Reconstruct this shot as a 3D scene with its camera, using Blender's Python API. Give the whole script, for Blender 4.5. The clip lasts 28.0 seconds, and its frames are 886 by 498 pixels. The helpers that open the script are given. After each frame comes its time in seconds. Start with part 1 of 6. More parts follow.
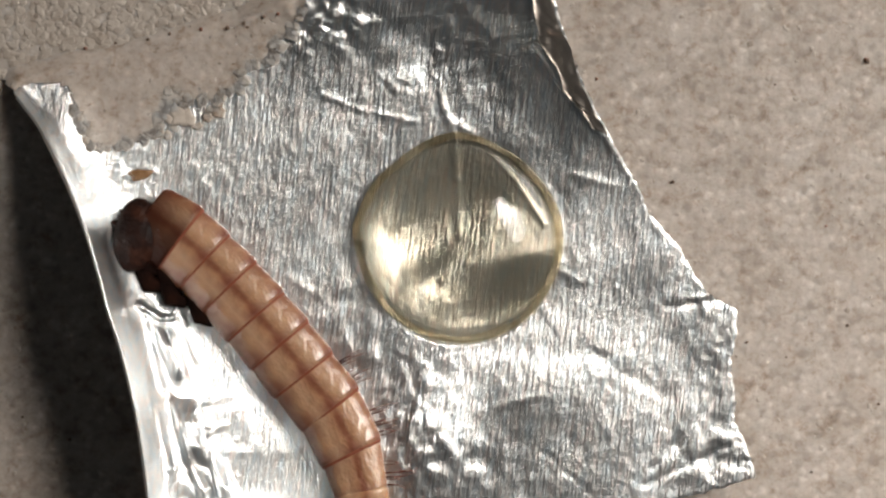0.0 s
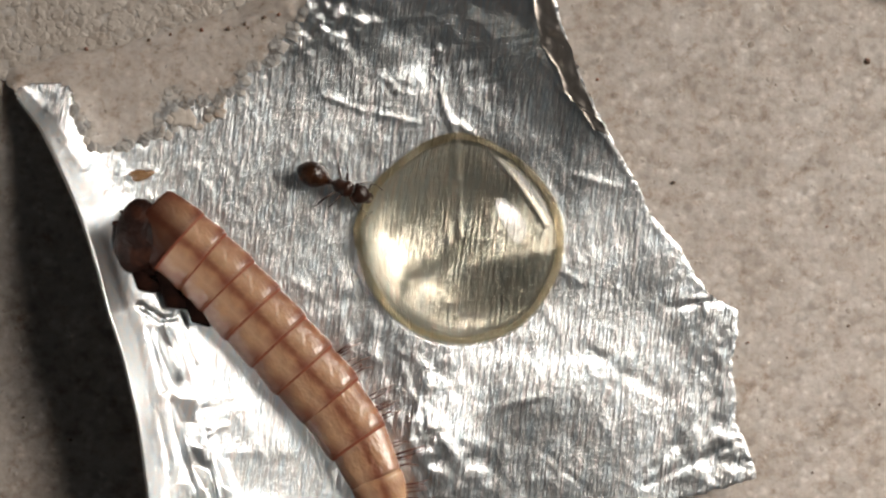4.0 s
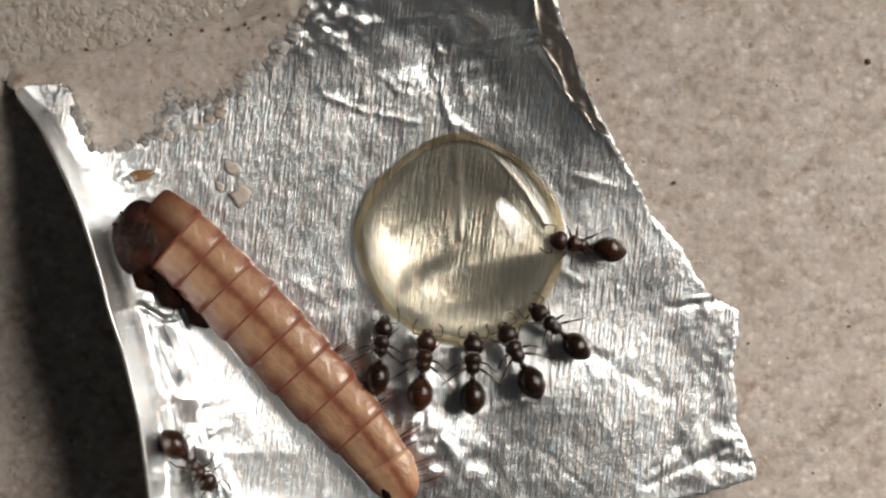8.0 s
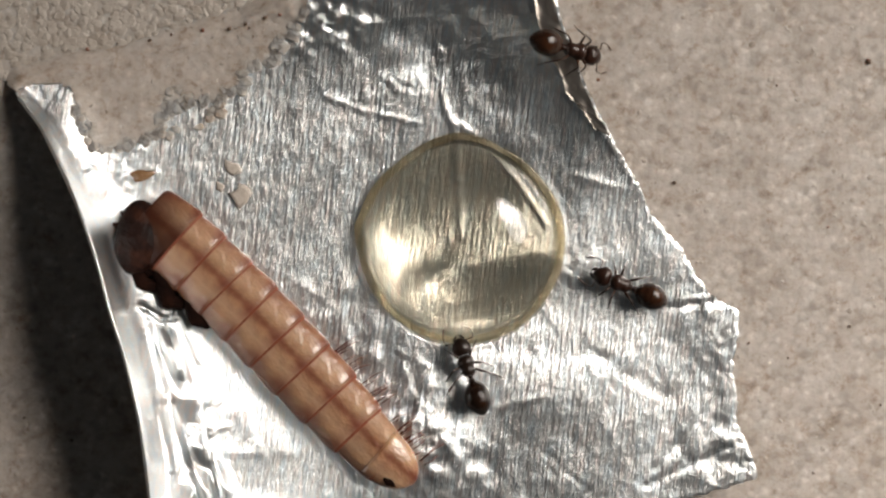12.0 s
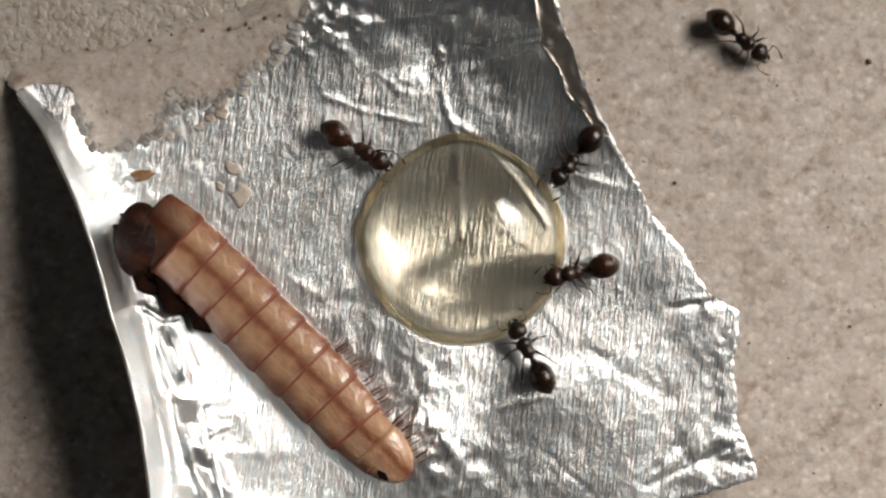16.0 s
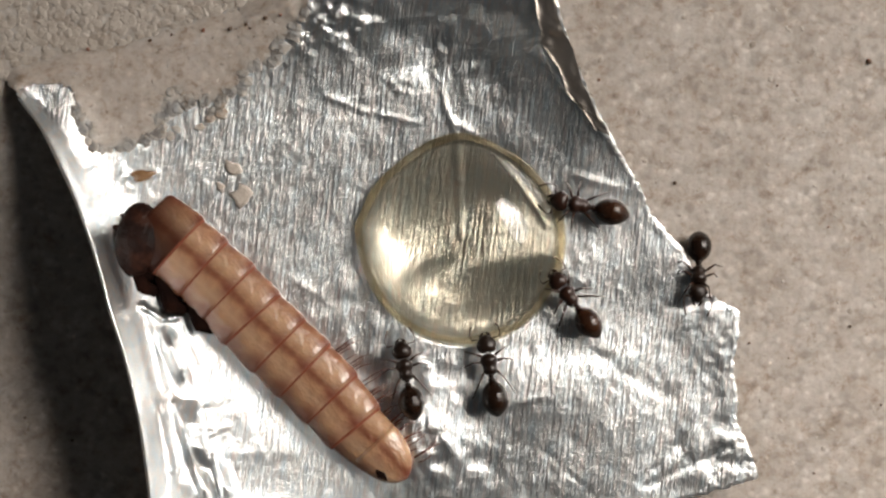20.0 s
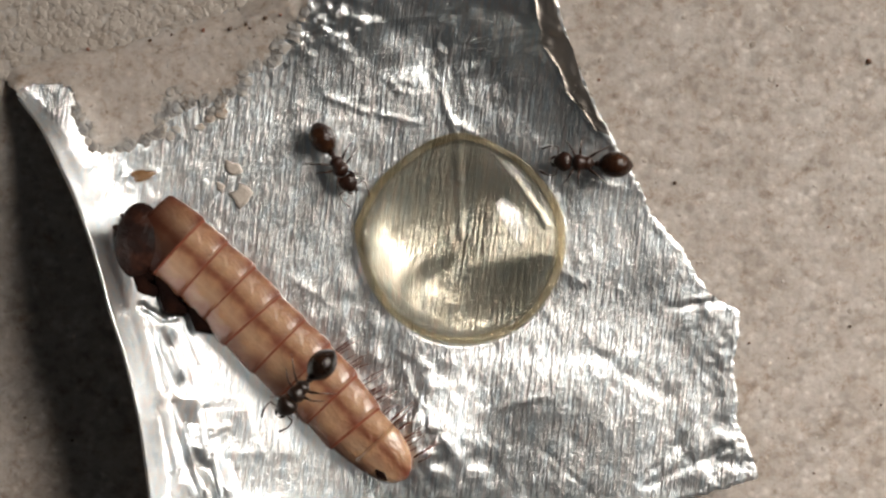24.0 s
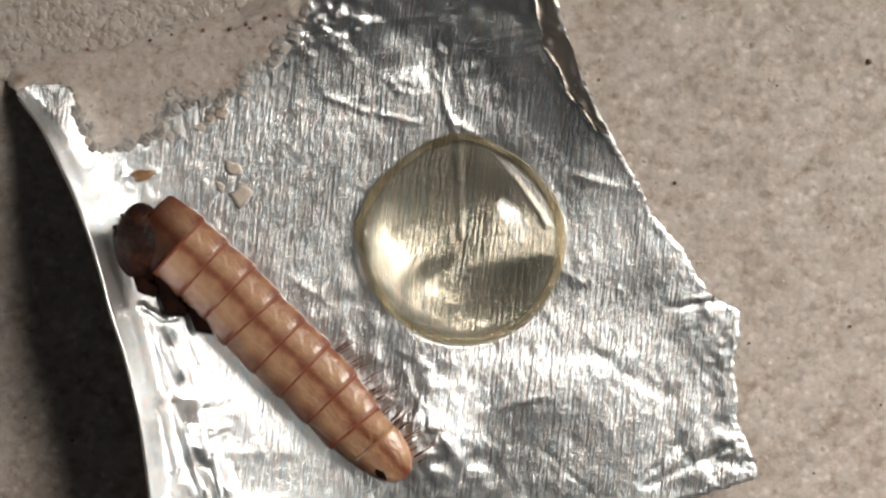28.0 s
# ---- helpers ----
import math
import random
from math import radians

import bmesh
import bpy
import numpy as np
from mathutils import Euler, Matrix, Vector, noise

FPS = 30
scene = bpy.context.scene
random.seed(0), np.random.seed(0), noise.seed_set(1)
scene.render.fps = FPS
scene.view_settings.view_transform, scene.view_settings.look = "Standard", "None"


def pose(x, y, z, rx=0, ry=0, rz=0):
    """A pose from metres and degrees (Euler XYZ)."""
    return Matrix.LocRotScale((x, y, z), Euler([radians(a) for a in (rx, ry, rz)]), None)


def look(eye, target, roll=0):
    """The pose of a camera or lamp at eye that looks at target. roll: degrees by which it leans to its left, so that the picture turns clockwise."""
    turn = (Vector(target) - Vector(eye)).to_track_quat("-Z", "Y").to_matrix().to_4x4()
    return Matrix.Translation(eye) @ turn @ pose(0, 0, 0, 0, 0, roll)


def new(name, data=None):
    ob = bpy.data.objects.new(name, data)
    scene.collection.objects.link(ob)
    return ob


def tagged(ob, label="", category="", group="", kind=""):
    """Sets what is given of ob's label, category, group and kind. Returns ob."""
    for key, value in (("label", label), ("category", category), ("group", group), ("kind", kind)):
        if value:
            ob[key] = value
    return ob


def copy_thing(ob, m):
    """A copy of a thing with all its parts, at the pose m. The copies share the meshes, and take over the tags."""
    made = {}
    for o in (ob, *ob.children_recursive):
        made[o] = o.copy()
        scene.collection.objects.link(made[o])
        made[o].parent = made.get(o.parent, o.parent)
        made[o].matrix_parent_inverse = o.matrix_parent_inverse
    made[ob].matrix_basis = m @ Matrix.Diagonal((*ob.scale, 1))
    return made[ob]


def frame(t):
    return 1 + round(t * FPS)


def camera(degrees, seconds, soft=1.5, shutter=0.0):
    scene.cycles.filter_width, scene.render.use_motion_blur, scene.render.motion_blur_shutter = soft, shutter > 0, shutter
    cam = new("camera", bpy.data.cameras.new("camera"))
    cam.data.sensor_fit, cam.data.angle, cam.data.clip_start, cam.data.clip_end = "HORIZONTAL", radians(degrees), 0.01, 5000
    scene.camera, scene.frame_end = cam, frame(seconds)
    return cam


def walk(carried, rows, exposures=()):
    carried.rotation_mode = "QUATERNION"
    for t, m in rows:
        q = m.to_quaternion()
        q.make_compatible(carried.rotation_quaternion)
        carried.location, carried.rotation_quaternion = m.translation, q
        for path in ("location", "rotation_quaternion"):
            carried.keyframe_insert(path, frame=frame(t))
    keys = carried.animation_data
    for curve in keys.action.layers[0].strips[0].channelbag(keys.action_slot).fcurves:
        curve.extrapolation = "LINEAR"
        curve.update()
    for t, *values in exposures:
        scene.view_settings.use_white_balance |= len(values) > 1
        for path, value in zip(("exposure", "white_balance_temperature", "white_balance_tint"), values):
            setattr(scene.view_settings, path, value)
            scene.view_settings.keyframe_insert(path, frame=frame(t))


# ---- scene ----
from math import cos, sin, pi, hypot, atan2, exp

MM = 0.001
UNIT = MM / 35.0          # plan unit: 35 to the millimetre
DIST = 0.0836             # camera height over the tabletop sand
FOV = 30.0

cam = camera(FOV, 28.0, soft=2.5)


def stand(x, y):
    """The camera straight above, at x, y millimetres from the middle of the plan."""
    return look((x * MM, y * MM, DIST), (x * MM, y * MM + 1e-7, 0))


walk(cam, [(0, stand(0, 0)), (2, stand(-0.02, 0.01)), (5.5, stand(-0.06, 0.035)), (10, stand(-0.085, 0.04)),
           (16.5, stand(-0.115, 0.045)), (22, stand(-0.12, 0.045)), (28, stand(-0.12, 0.045))],
     exposures=[(0, 0.0), (28, 0.0)])

# ---- light: one desk lamp to the east-north-east, a dim room round it ----
world = bpy.data.worlds.new("room")
scene.world = world
world.use_nodes = True
wn = world.node_tree
wn.nodes["Background"].inputs[0].default_value = (0.97, 0.98, 1.0, 1)
wn.nodes["Background"].inputs[1].default_value = 0.025

LAMP_AZ, LAMP_EL, LAMP_D = 22.0, 42.0, 0.30
lamp_at = Vector((cos(radians(LAMP_AZ)) * cos(radians(LAMP_EL)), sin(radians(LAMP_AZ)) * cos(radians(LAMP_EL)), sin(radians(LAMP_EL)))) * LAMP_D
aim = look(lamp_at, (1300 * UNIT, -3400 * UNIT, 0))


def lamp_face(name, width, height, power):
    """One glowing face of the lamp; the shade thins its beam out towards the sides."""
    data = bpy.data.lights.new(name, "AREA")
    data.shape, data.size, data.size_y = "ELLIPSE", width, height
    data.energy, data.color, data.spread = power, (1.0, 0.91, 0.83), radians(45)
    new(name, data).matrix_world = aim


lamp_face("desk_lamp_bulb", 0.070, 0.065, 0.040)
lamp_face("desk_lamp_reflector", 0.160, 0.115, 0.086)


def build_lamp():
    """The desk lamp's head behind its bulb: a dark shade with a faintly glowing diffuser."""
    face = look(lamp_at * 1.02, (0, 0, 0))
    shade_mat = material("lamp_shade_paint", (0.05, 0.05, 0.055), 0.4)[0]
    glow, nt, b = material("lamp_diffuser", (0.8, 0.8, 0.8), 0.6)
    b.inputs["Emission Color"].default_value = (1.0, 0.925, 0.845, 1)
    b.inputs["Emission Strength"].default_value = 10.0
    n, thing = 40, new("desk_lamp")
    back = lamp_at * 1.02 + lamp_at.normalized() * 0.05
    foot = Vector((back.x + 0.03, back.y, 0.0))
    thing.location = foot
    for name, rings, mat in (("shade", [(0.041, -0.001), (0.044, 0.0), (0.045, 0.006), (0.038, 0.03), (0.02, 0.048), (0.001, 0.052)], shade_mat),
                             ("diffuser", [(0.0005, 0.0008), (0.018, 0.0008), (0.041, 0.0004)], glow)):
        verts = [(cos(2 * pi * i / n) * r * 2.6, sin(2 * pi * i / n) * r * 1.7, z) for r, z in rings for i in range(n)]
        faces = [(k * n + i, k * n + (i + 1) % n, (k + 1) * n + (i + 1) % n, (k + 1) * n + i) for k in range(len(rings) - 1) for i in range(n)]
        ob = mesh_ob(name, verts, faces, mat, thing)
        ob.matrix_local = Matrix.Translation(-foot) @ face
    def turned(name, pts, radius):
        verts, faces = [], []
        for p, r in zip(pts, radius):
            verts += [(p[0] + cos(2 * pi * i / 20) * r, p[1] + sin(2 * pi * i / 20) * r, p[2]) for i in range(20)]
        for k in range(len(pts) - 1):
            faces += [(k * 20 + i, k * 20 + (i + 1) % 20, (k + 1) * 20 + (i + 1) % 20, (k + 1) * 20 + i) for i in range(20)]
        mesh_ob(name, verts, faces, shade_mat, thing)
    top = back - foot
    turned("arm", [(0, 0, 0.008), (0, 0, 0.06), (top.x * 0.3, 0, top.z * 0.85), (top.x, top.y, top.z)], [0.004] * 4)
    turned("base", [(0, 0, 0.0), (0, 0, 0.006), (0, 0, 0.009), (0, 0, 0.009)], [0.045, 0.045, 0.04, 0.003])
    tagged(thing, "small dark desk lamp head with a frosted glowing diffuser", "lamp")




# ---- materials ----
def material(name, base=(0.5, 0.5, 0.5), rough=0.5, metal=0.0, spec=0.5):
    m = bpy.data.materials.new(name)
    m.use_nodes = True
    b = m.node_tree.nodes["Principled BSDF"]
    b.inputs["Base Color"].default_value = (*base, 1)
    b.inputs["Roughness"].default_value = rough
    b.inputs["Metallic"].default_value = metal
    b.inputs["Specular IOR Level"].default_value = spec
    return m, m.node_tree, b


def node(nt, kind, **inputs):
    n = nt.nodes.new(kind)
    for key, value in inputs.items():
        n.inputs[key.replace("_", " ")].default_value = value
    return n


def scaled(nt, sx, sy, sz, space="Object", turn=0.0):
    """Coordinates in millimetres times the given factors, turned about the upright."""
    c = nt.nodes.new("ShaderNodeTexCoord")
    mp = nt.nodes.new("ShaderNodeMapping")
    mp.inputs["Scale"].default_value = (sx * 1000, sy * 1000, sz * 1000)
    pre = nt.nodes.new("ShaderNodeMapping")
    pre.inputs["Rotation"].default_value = (0, 0, radians(turn))
    nt.links.new(c.outputs[space], pre.inputs[0])
    nt.links.new(pre.outputs[0], mp.inputs[0])
    return mp.outputs[0]


def noise_tex(nt, vec, scale, detail=3.0, rough=0.55, distort=0.0):
    n = node(nt, "ShaderNodeTexNoise", Scale=scale, Detail=detail, Roughness=rough, Distortion=distort)
    nt.links.new(vec, n.inputs["Vector"])
    return n


def ramp(nt, fac, stops):
    r = nt.nodes.new("ShaderNodeValToRGB")
    e = r.color_ramp.elements
    while len(e) < len(stops):
        e.new(0.5)
    for el, (p, c) in zip(e, stops):
        el.position, el.color = p, (*c, 1)
    nt.links.new(fac, r.inputs[0])
    return r


def bump(nt, height, distance, strength=1.0, below=None):
    b = node(nt, "ShaderNodeBump", Strength=strength, Distance=distance)
    nt.links.new(height, b.inputs["Height"])
    if below:
        nt.links.new(below, b.inputs["Normal"])
    return b.outputs[0]


def foil_material():
    """Rolled aluminium: short broken drawing marks along the sheet, faint cool and warm painted sheen, lumps."""
    m, nt, b = material("aluminium_foil", (0.83, 0.85, 0.87), 0.36, 1.0)
    streak = noise_tex(nt, scaled(nt, 9.0, 0.45, 1, turn=7), 1.0, 3.0, 0.65, 0.25)
    fine = noise_tex(nt, scaled(nt, 21, 1.0, 1, turn=7), 1.0, 2.0, 0.6, 0.2)
    lumps = noise_tex(nt, scaled(nt, 1.6, 1.2, 1), 1.0, 3.0, 0.55)
    low = bump(nt, lumps.outputs[0], 0.000070)
    mid = bump(nt, streak.outputs[0], 0.000056, 1.0, low)
    top = bump(nt, fine.outputs[0], 0.000026, 1.0, mid)
    nt.links.new(top, b.inputs["Normal"])
    patch = noise_tex(nt, scaled(nt, 0.45, 0.3, 1), 1.0, 3.0, 0.55)
    r = ramp(nt, patch.outputs[0], [(0.34, (0.29,) * 3), (0.5, (0.325,) * 3), (0.68, (0.37,) * 3)])
    nt.links.new(r.outputs[0], b.inputs["Roughness"])
    # cool and warm sheen of reflected light painted into the base colour
    sheen_tint = noise_tex(nt, scaled(nt, 5.0, 0.8, 1, turn=8), 1.0, 3.0, 0.7)
    tint = ramp(nt, sheen_tint.outputs[0], [(0.32, (0.74, 0.84, 0.90)), (0.46, (0.82, 0.86, 0.88)), (0.56, (0.86, 0.86, 0.85)), (0.70, (0.90, 0.82, 0.80))])
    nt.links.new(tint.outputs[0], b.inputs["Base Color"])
    return m


def foil_back_material():
    """The dull side of the foil, turned up along the hem."""
    m, nt, b = material("dull_foil_side", (0.55, 0.50, 0.45), 0.46, 1.0)
    lumps = noise_tex(nt, scaled(nt, 2.2, 1.6, 1), 1.0, 3.0, 0.6)
    nt.links.new(bump(nt, lumps.outputs[0], 0.00006), b.inputs["Normal"])
    return m


def sand_material(name, tone=1.0):
    m, nt, b = material(name, (0.5, 0.45, 0.4), 0.55)
    isl = nt.nodes.new("ShaderNodeNewGeometry")
    r = ramp(nt, isl.outputs["Random Per Island"],
             [(0.0, (0.36 * tone, 0.31 * tone, 0.265 * tone)), (0.08, (0.43 * tone, 0.385 * tone, 0.34 * tone)),
              (0.90, (0.49 * tone, 0.442 * tone, 0.392 * tone)), (1.0, (0.60 * tone, 0.55 * tone, 0.50 * tone))])
    n = noise_tex(nt, scaled(nt, 0.9, 0.9, 0.9), 1.0, 5.0, 0.65)
    rn = ramp(nt, n.outputs[0], [(0.30, (0.80, 0.76, 0.72)), (0.50, (1.0, 0.99, 0.98)), (0.7, (1.06, 1.06, 1.06))])
    mix = nt.nodes.new("ShaderNodeMix")
    mix.data_type, mix.blend_type = "RGBA", "MULTIPLY"
    mix.inputs[0].default_value = 1.0
    nt.links.new(r.outputs[0], mix.inputs[6])
    nt.links.new(rn.outputs[0], mix.inputs[7])
    nt.links.new(mix.outputs[2], b.inputs["Base Color"])
    grain = noise_tex(nt, scaled(nt, 9, 9, 9), 1.0, 2.0)
    nt.links.new(bump(nt, grain.outputs[0], 0.00002), b.inputs["Normal"])
    return m


def sand_bed_material(name, calm):
    """Packed pale sand: soft translucent grains run together, browner in the gaps, stained at a larger scale."""
    m, nt, b = material(name, (0.46, 0.415, 0.365), 0.6)
    vec = scaled(nt, 1, 1, 1)
    warp = noise_tex(nt, vec, 2.2, 3.0)
    addv = nt.nodes.new("ShaderNodeMixRGB")
    addv.blend_type = "LINEAR_LIGHT"
    addv.inputs[0].default_value = 0.16
    nt.links.new(vec, addv.inputs[1])
    nt.links.new(warp.outputs["Color"], addv.inputs[2])
    cells = nt.nodes.new("ShaderNodeTexVoronoi")
    cells.feature = "SMOOTH_F1"
    cells.inputs["Scale"].default_value = 2.9
    cells.inputs["Smoothness"].default_value = 1.0
    nt.links.new(addv.outputs[0], cells.inputs["Vector"])
    sep = nt.nodes.new("ShaderNodeSeparateColor")
    nt.links.new(cells.outputs["Color"], sep.inputs[0])
    soft = 1 - calm
    def pale(r, g, bl):
        return tuple(c * soft + m0 * calm for c, m0 in zip((r, g, bl), (0.50, 0.455, 0.415)))
    tone = ramp(nt, sep.outputs[0], [(0.0, pale(0.330, 0.298, 0.267)), (0.3, pale(0.448, 0.411, 0.375)), (0.7, pale(0.500, 0.463, 0.427)), (1.0, pale(0.63, 0.594, 0.558))])
    last = tone.outputs[0]
    def times(stops, fac):
        nonlocal last
        r = ramp(nt, fac, stops)
        mix = nt.nodes.new("ShaderNodeMix")
        mix.data_type, mix.blend_type = "RGBA", "MULTIPLY"
        mix.inputs[0].default_value = 1.0
        nt.links.new(last, mix.inputs[6])
        nt.links.new(r.outputs[0], mix.inputs[7])
        last = mix.outputs[2]
    one = (1.0, 1.0, 1.0)
    # wide stains, blotches of brown dust, browned gaps between grains, fine grain, painted glints
    times([(0.30, (0.86, 0.83, 0.80)), (0.6, (1.04, 1.04, 1.04))], noise_tex(nt, vec, 0.30, 4.0, 0.6).outputs[0])
    times([(0.33, (0.60, 0.50, 0.42)), (0.45, (0.94, 0.915, 0.89)), (0.54, one)], noise_tex(nt, vec, 0.95, 7.0, 0.78, 0.2).outputs[0])
    times([(0.50, one), (0.70, (0.95, 0.93, 0.91)), (0.95, (0.72, 0.63, 0.55))] if calm < 0.3 else [(0.50, one), (0.9, (0.92, 0.89, 0.86))], cells.outputs["Distance"])
    times([(0.25, (0.80, 0.77, 0.74)), (0.45, one), (0.72, (1.02, 1.02, 1.02)), (0.80, (1.30, 1.30, 1.30))], noise_tex(nt, vec, 5.0, 2.0, 0.62).outputs[0])
    # glints of the grain facets, painted as small bright dots
    glints = nt.nodes.new("ShaderNodeTexVoronoi")
    glints.inputs["Scale"].default_value = 0.55
    nt.links.new(vec, glints.inputs["Vector"])
    times([(0.0, (1.7, 1.68, 1.62)), (0.035, (1.45, 1.45, 1.42)), (0.06, one)], glints.outputs["Distance"])
    nt.links.new(last, b.inputs["Base Color"])
    # light seeps through the clear grains
    b.inputs["Subsurface Weight"].default_value = 0.7
    b.inputs["Subsurface Radius"].default_value = (1.0, 0.8, 0.65)
    b.inputs["Subsurface Scale"].default_value = 0.0005
    inv = nt.nodes.new("ShaderNodeMath")
    inv.operation = "MULTIPLY"
    inv.inputs[1].default_value = -1.0
    nt.links.new(cells.outputs["Distance"], inv.inputs[0])
    fine = noise_tex(nt, vec, 8.0, 3.0)
    nt.links.new(bump(nt, inv.outputs[0], 0.000022 if calm < 0.3 else 0.000010, 1.0, bump(nt, fine.outputs[0], 0.000012)), b.inputs["Normal"])
    return m


def honey_material():
    m, nt, b = material("honey", (1.0, 0.91, 0.73), 0.03)
    b.inputs["Transmission Weight"].default_value = 1.0
    b.inputs["IOR"].default_value = 1.49
    return m


def honey_rim_material():
    """Drying honey at the foot: golden, half clear."""
    m, nt, b = material("drying_honey", (0.86, 0.70, 0.36), 0.05)
    n = noise_tex(nt, scaled(nt, 0.5, 0.5, 0.5), 1.0, 3.0, 0.5)
    r = ramp(nt, n.outputs[0], [(0.3, (0.84, 0.68, 0.40)), (0.7, (0.95, 0.86, 0.63))])
    nt.links.new(r.outputs[0], b.inputs["Base Color"])
    w = ramp(nt, n.outputs[0], [(0.35, (0.98,) * 3), (0.65, (0.82,) * 3)])
    nt.links.new(w.outputs[0], b.inputs["Transmission Weight"])
    b.inputs["IOR"].default_value = 1.2
    return m


def cuticle_material(name, tones, rough=0.28, sss=0.0):
    """Insect cuticle: tone varies in blotches, fine relief, gloss."""
    m, nt, b = material(name, tones[1], rough)
    n = noise_tex(nt, scaled(nt, 0.7, 0.7, 0.7), 1.0, 4.0, 0.6)
    r = ramp(nt, n.outputs[0], [(0.28, tones[0]), (0.52, tones[1]), (0.76, tones[2])])
    nt.links.new(r.outputs[0], b.inputs["Base Color"])
    f = noise_tex(nt, scaled(nt, 14, 14, 14), 1.0, 2.0)
    nt.links.new(bump(nt, f.outputs[0], 0.00002), b.inputs["Normal"])
    if sss:
        b.inputs["Subsurface Weight"].default_value = sss
        b.inputs["Subsurface Radius"].default_value = (1.0, 0.45, 0.25)
        b.inputs["Subsurface Scale"].default_value = 0.0006
    return m


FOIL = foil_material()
FOIL_BACK = foil_back_material()
SAND = sand_material("pale_quartz_sand", 0.88)
PALE_GRAIN = sand_material("pale_loose_grain", 1.08)
SAND_BED = sand_bed_material("packed_pale_sand", 0.0)
SAND_DRIFT = sand_bed_material("fine_drifted_sand", 0.6)
HONEY = honey_material()
HONEY_RIM = honey_rim_material()
ANT = cuticle_material("ant_cuticle", ((0.006, 0.003, 0.0016), (0.012, 0.0055, 0.003), (0.026, 0.011, 0.0055)), 0.30)
ANT_GASTER = cuticle_material("ant_gaster_cuticle", ((0.005, 0.0026, 0.0015), (0.011, 0.005, 0.0026), (0.032, 0.013, 0.006)), 0.15)
ANT_RED = cuticle_material("reddish_ant_cuticle", ((0.010, 0.004, 0.0025), (0.024, 0.009, 0.005), (0.055, 0.020, 0.009)), 0.28)
ANT_AMBER = cuticle_material("amber_gaster_cuticle", ((0.012, 0.005, 0.0028), (0.030, 0.0115, 0.0052), (0.080, 0.031, 0.0125)), 0.14, 0.1)
ANT_LEG = cuticle_material("ant_leg_cuticle", ((0.022, 0.010, 0.006), (0.042, 0.018, 0.010), (0.075, 0.034, 0.018)), 0.32)


def roughen(m, scale, depth):
    """A coarser, lumpier relief in place of the fine one."""
    nt = m.node_tree
    n = noise_tex(nt, scaled(nt, scale, scale, scale), 1.0, 3.0, 0.6)
    nt.links.new(bump(nt, n.outputs[0], depth), nt.nodes["Principled BSDF"].inputs["Normal"])


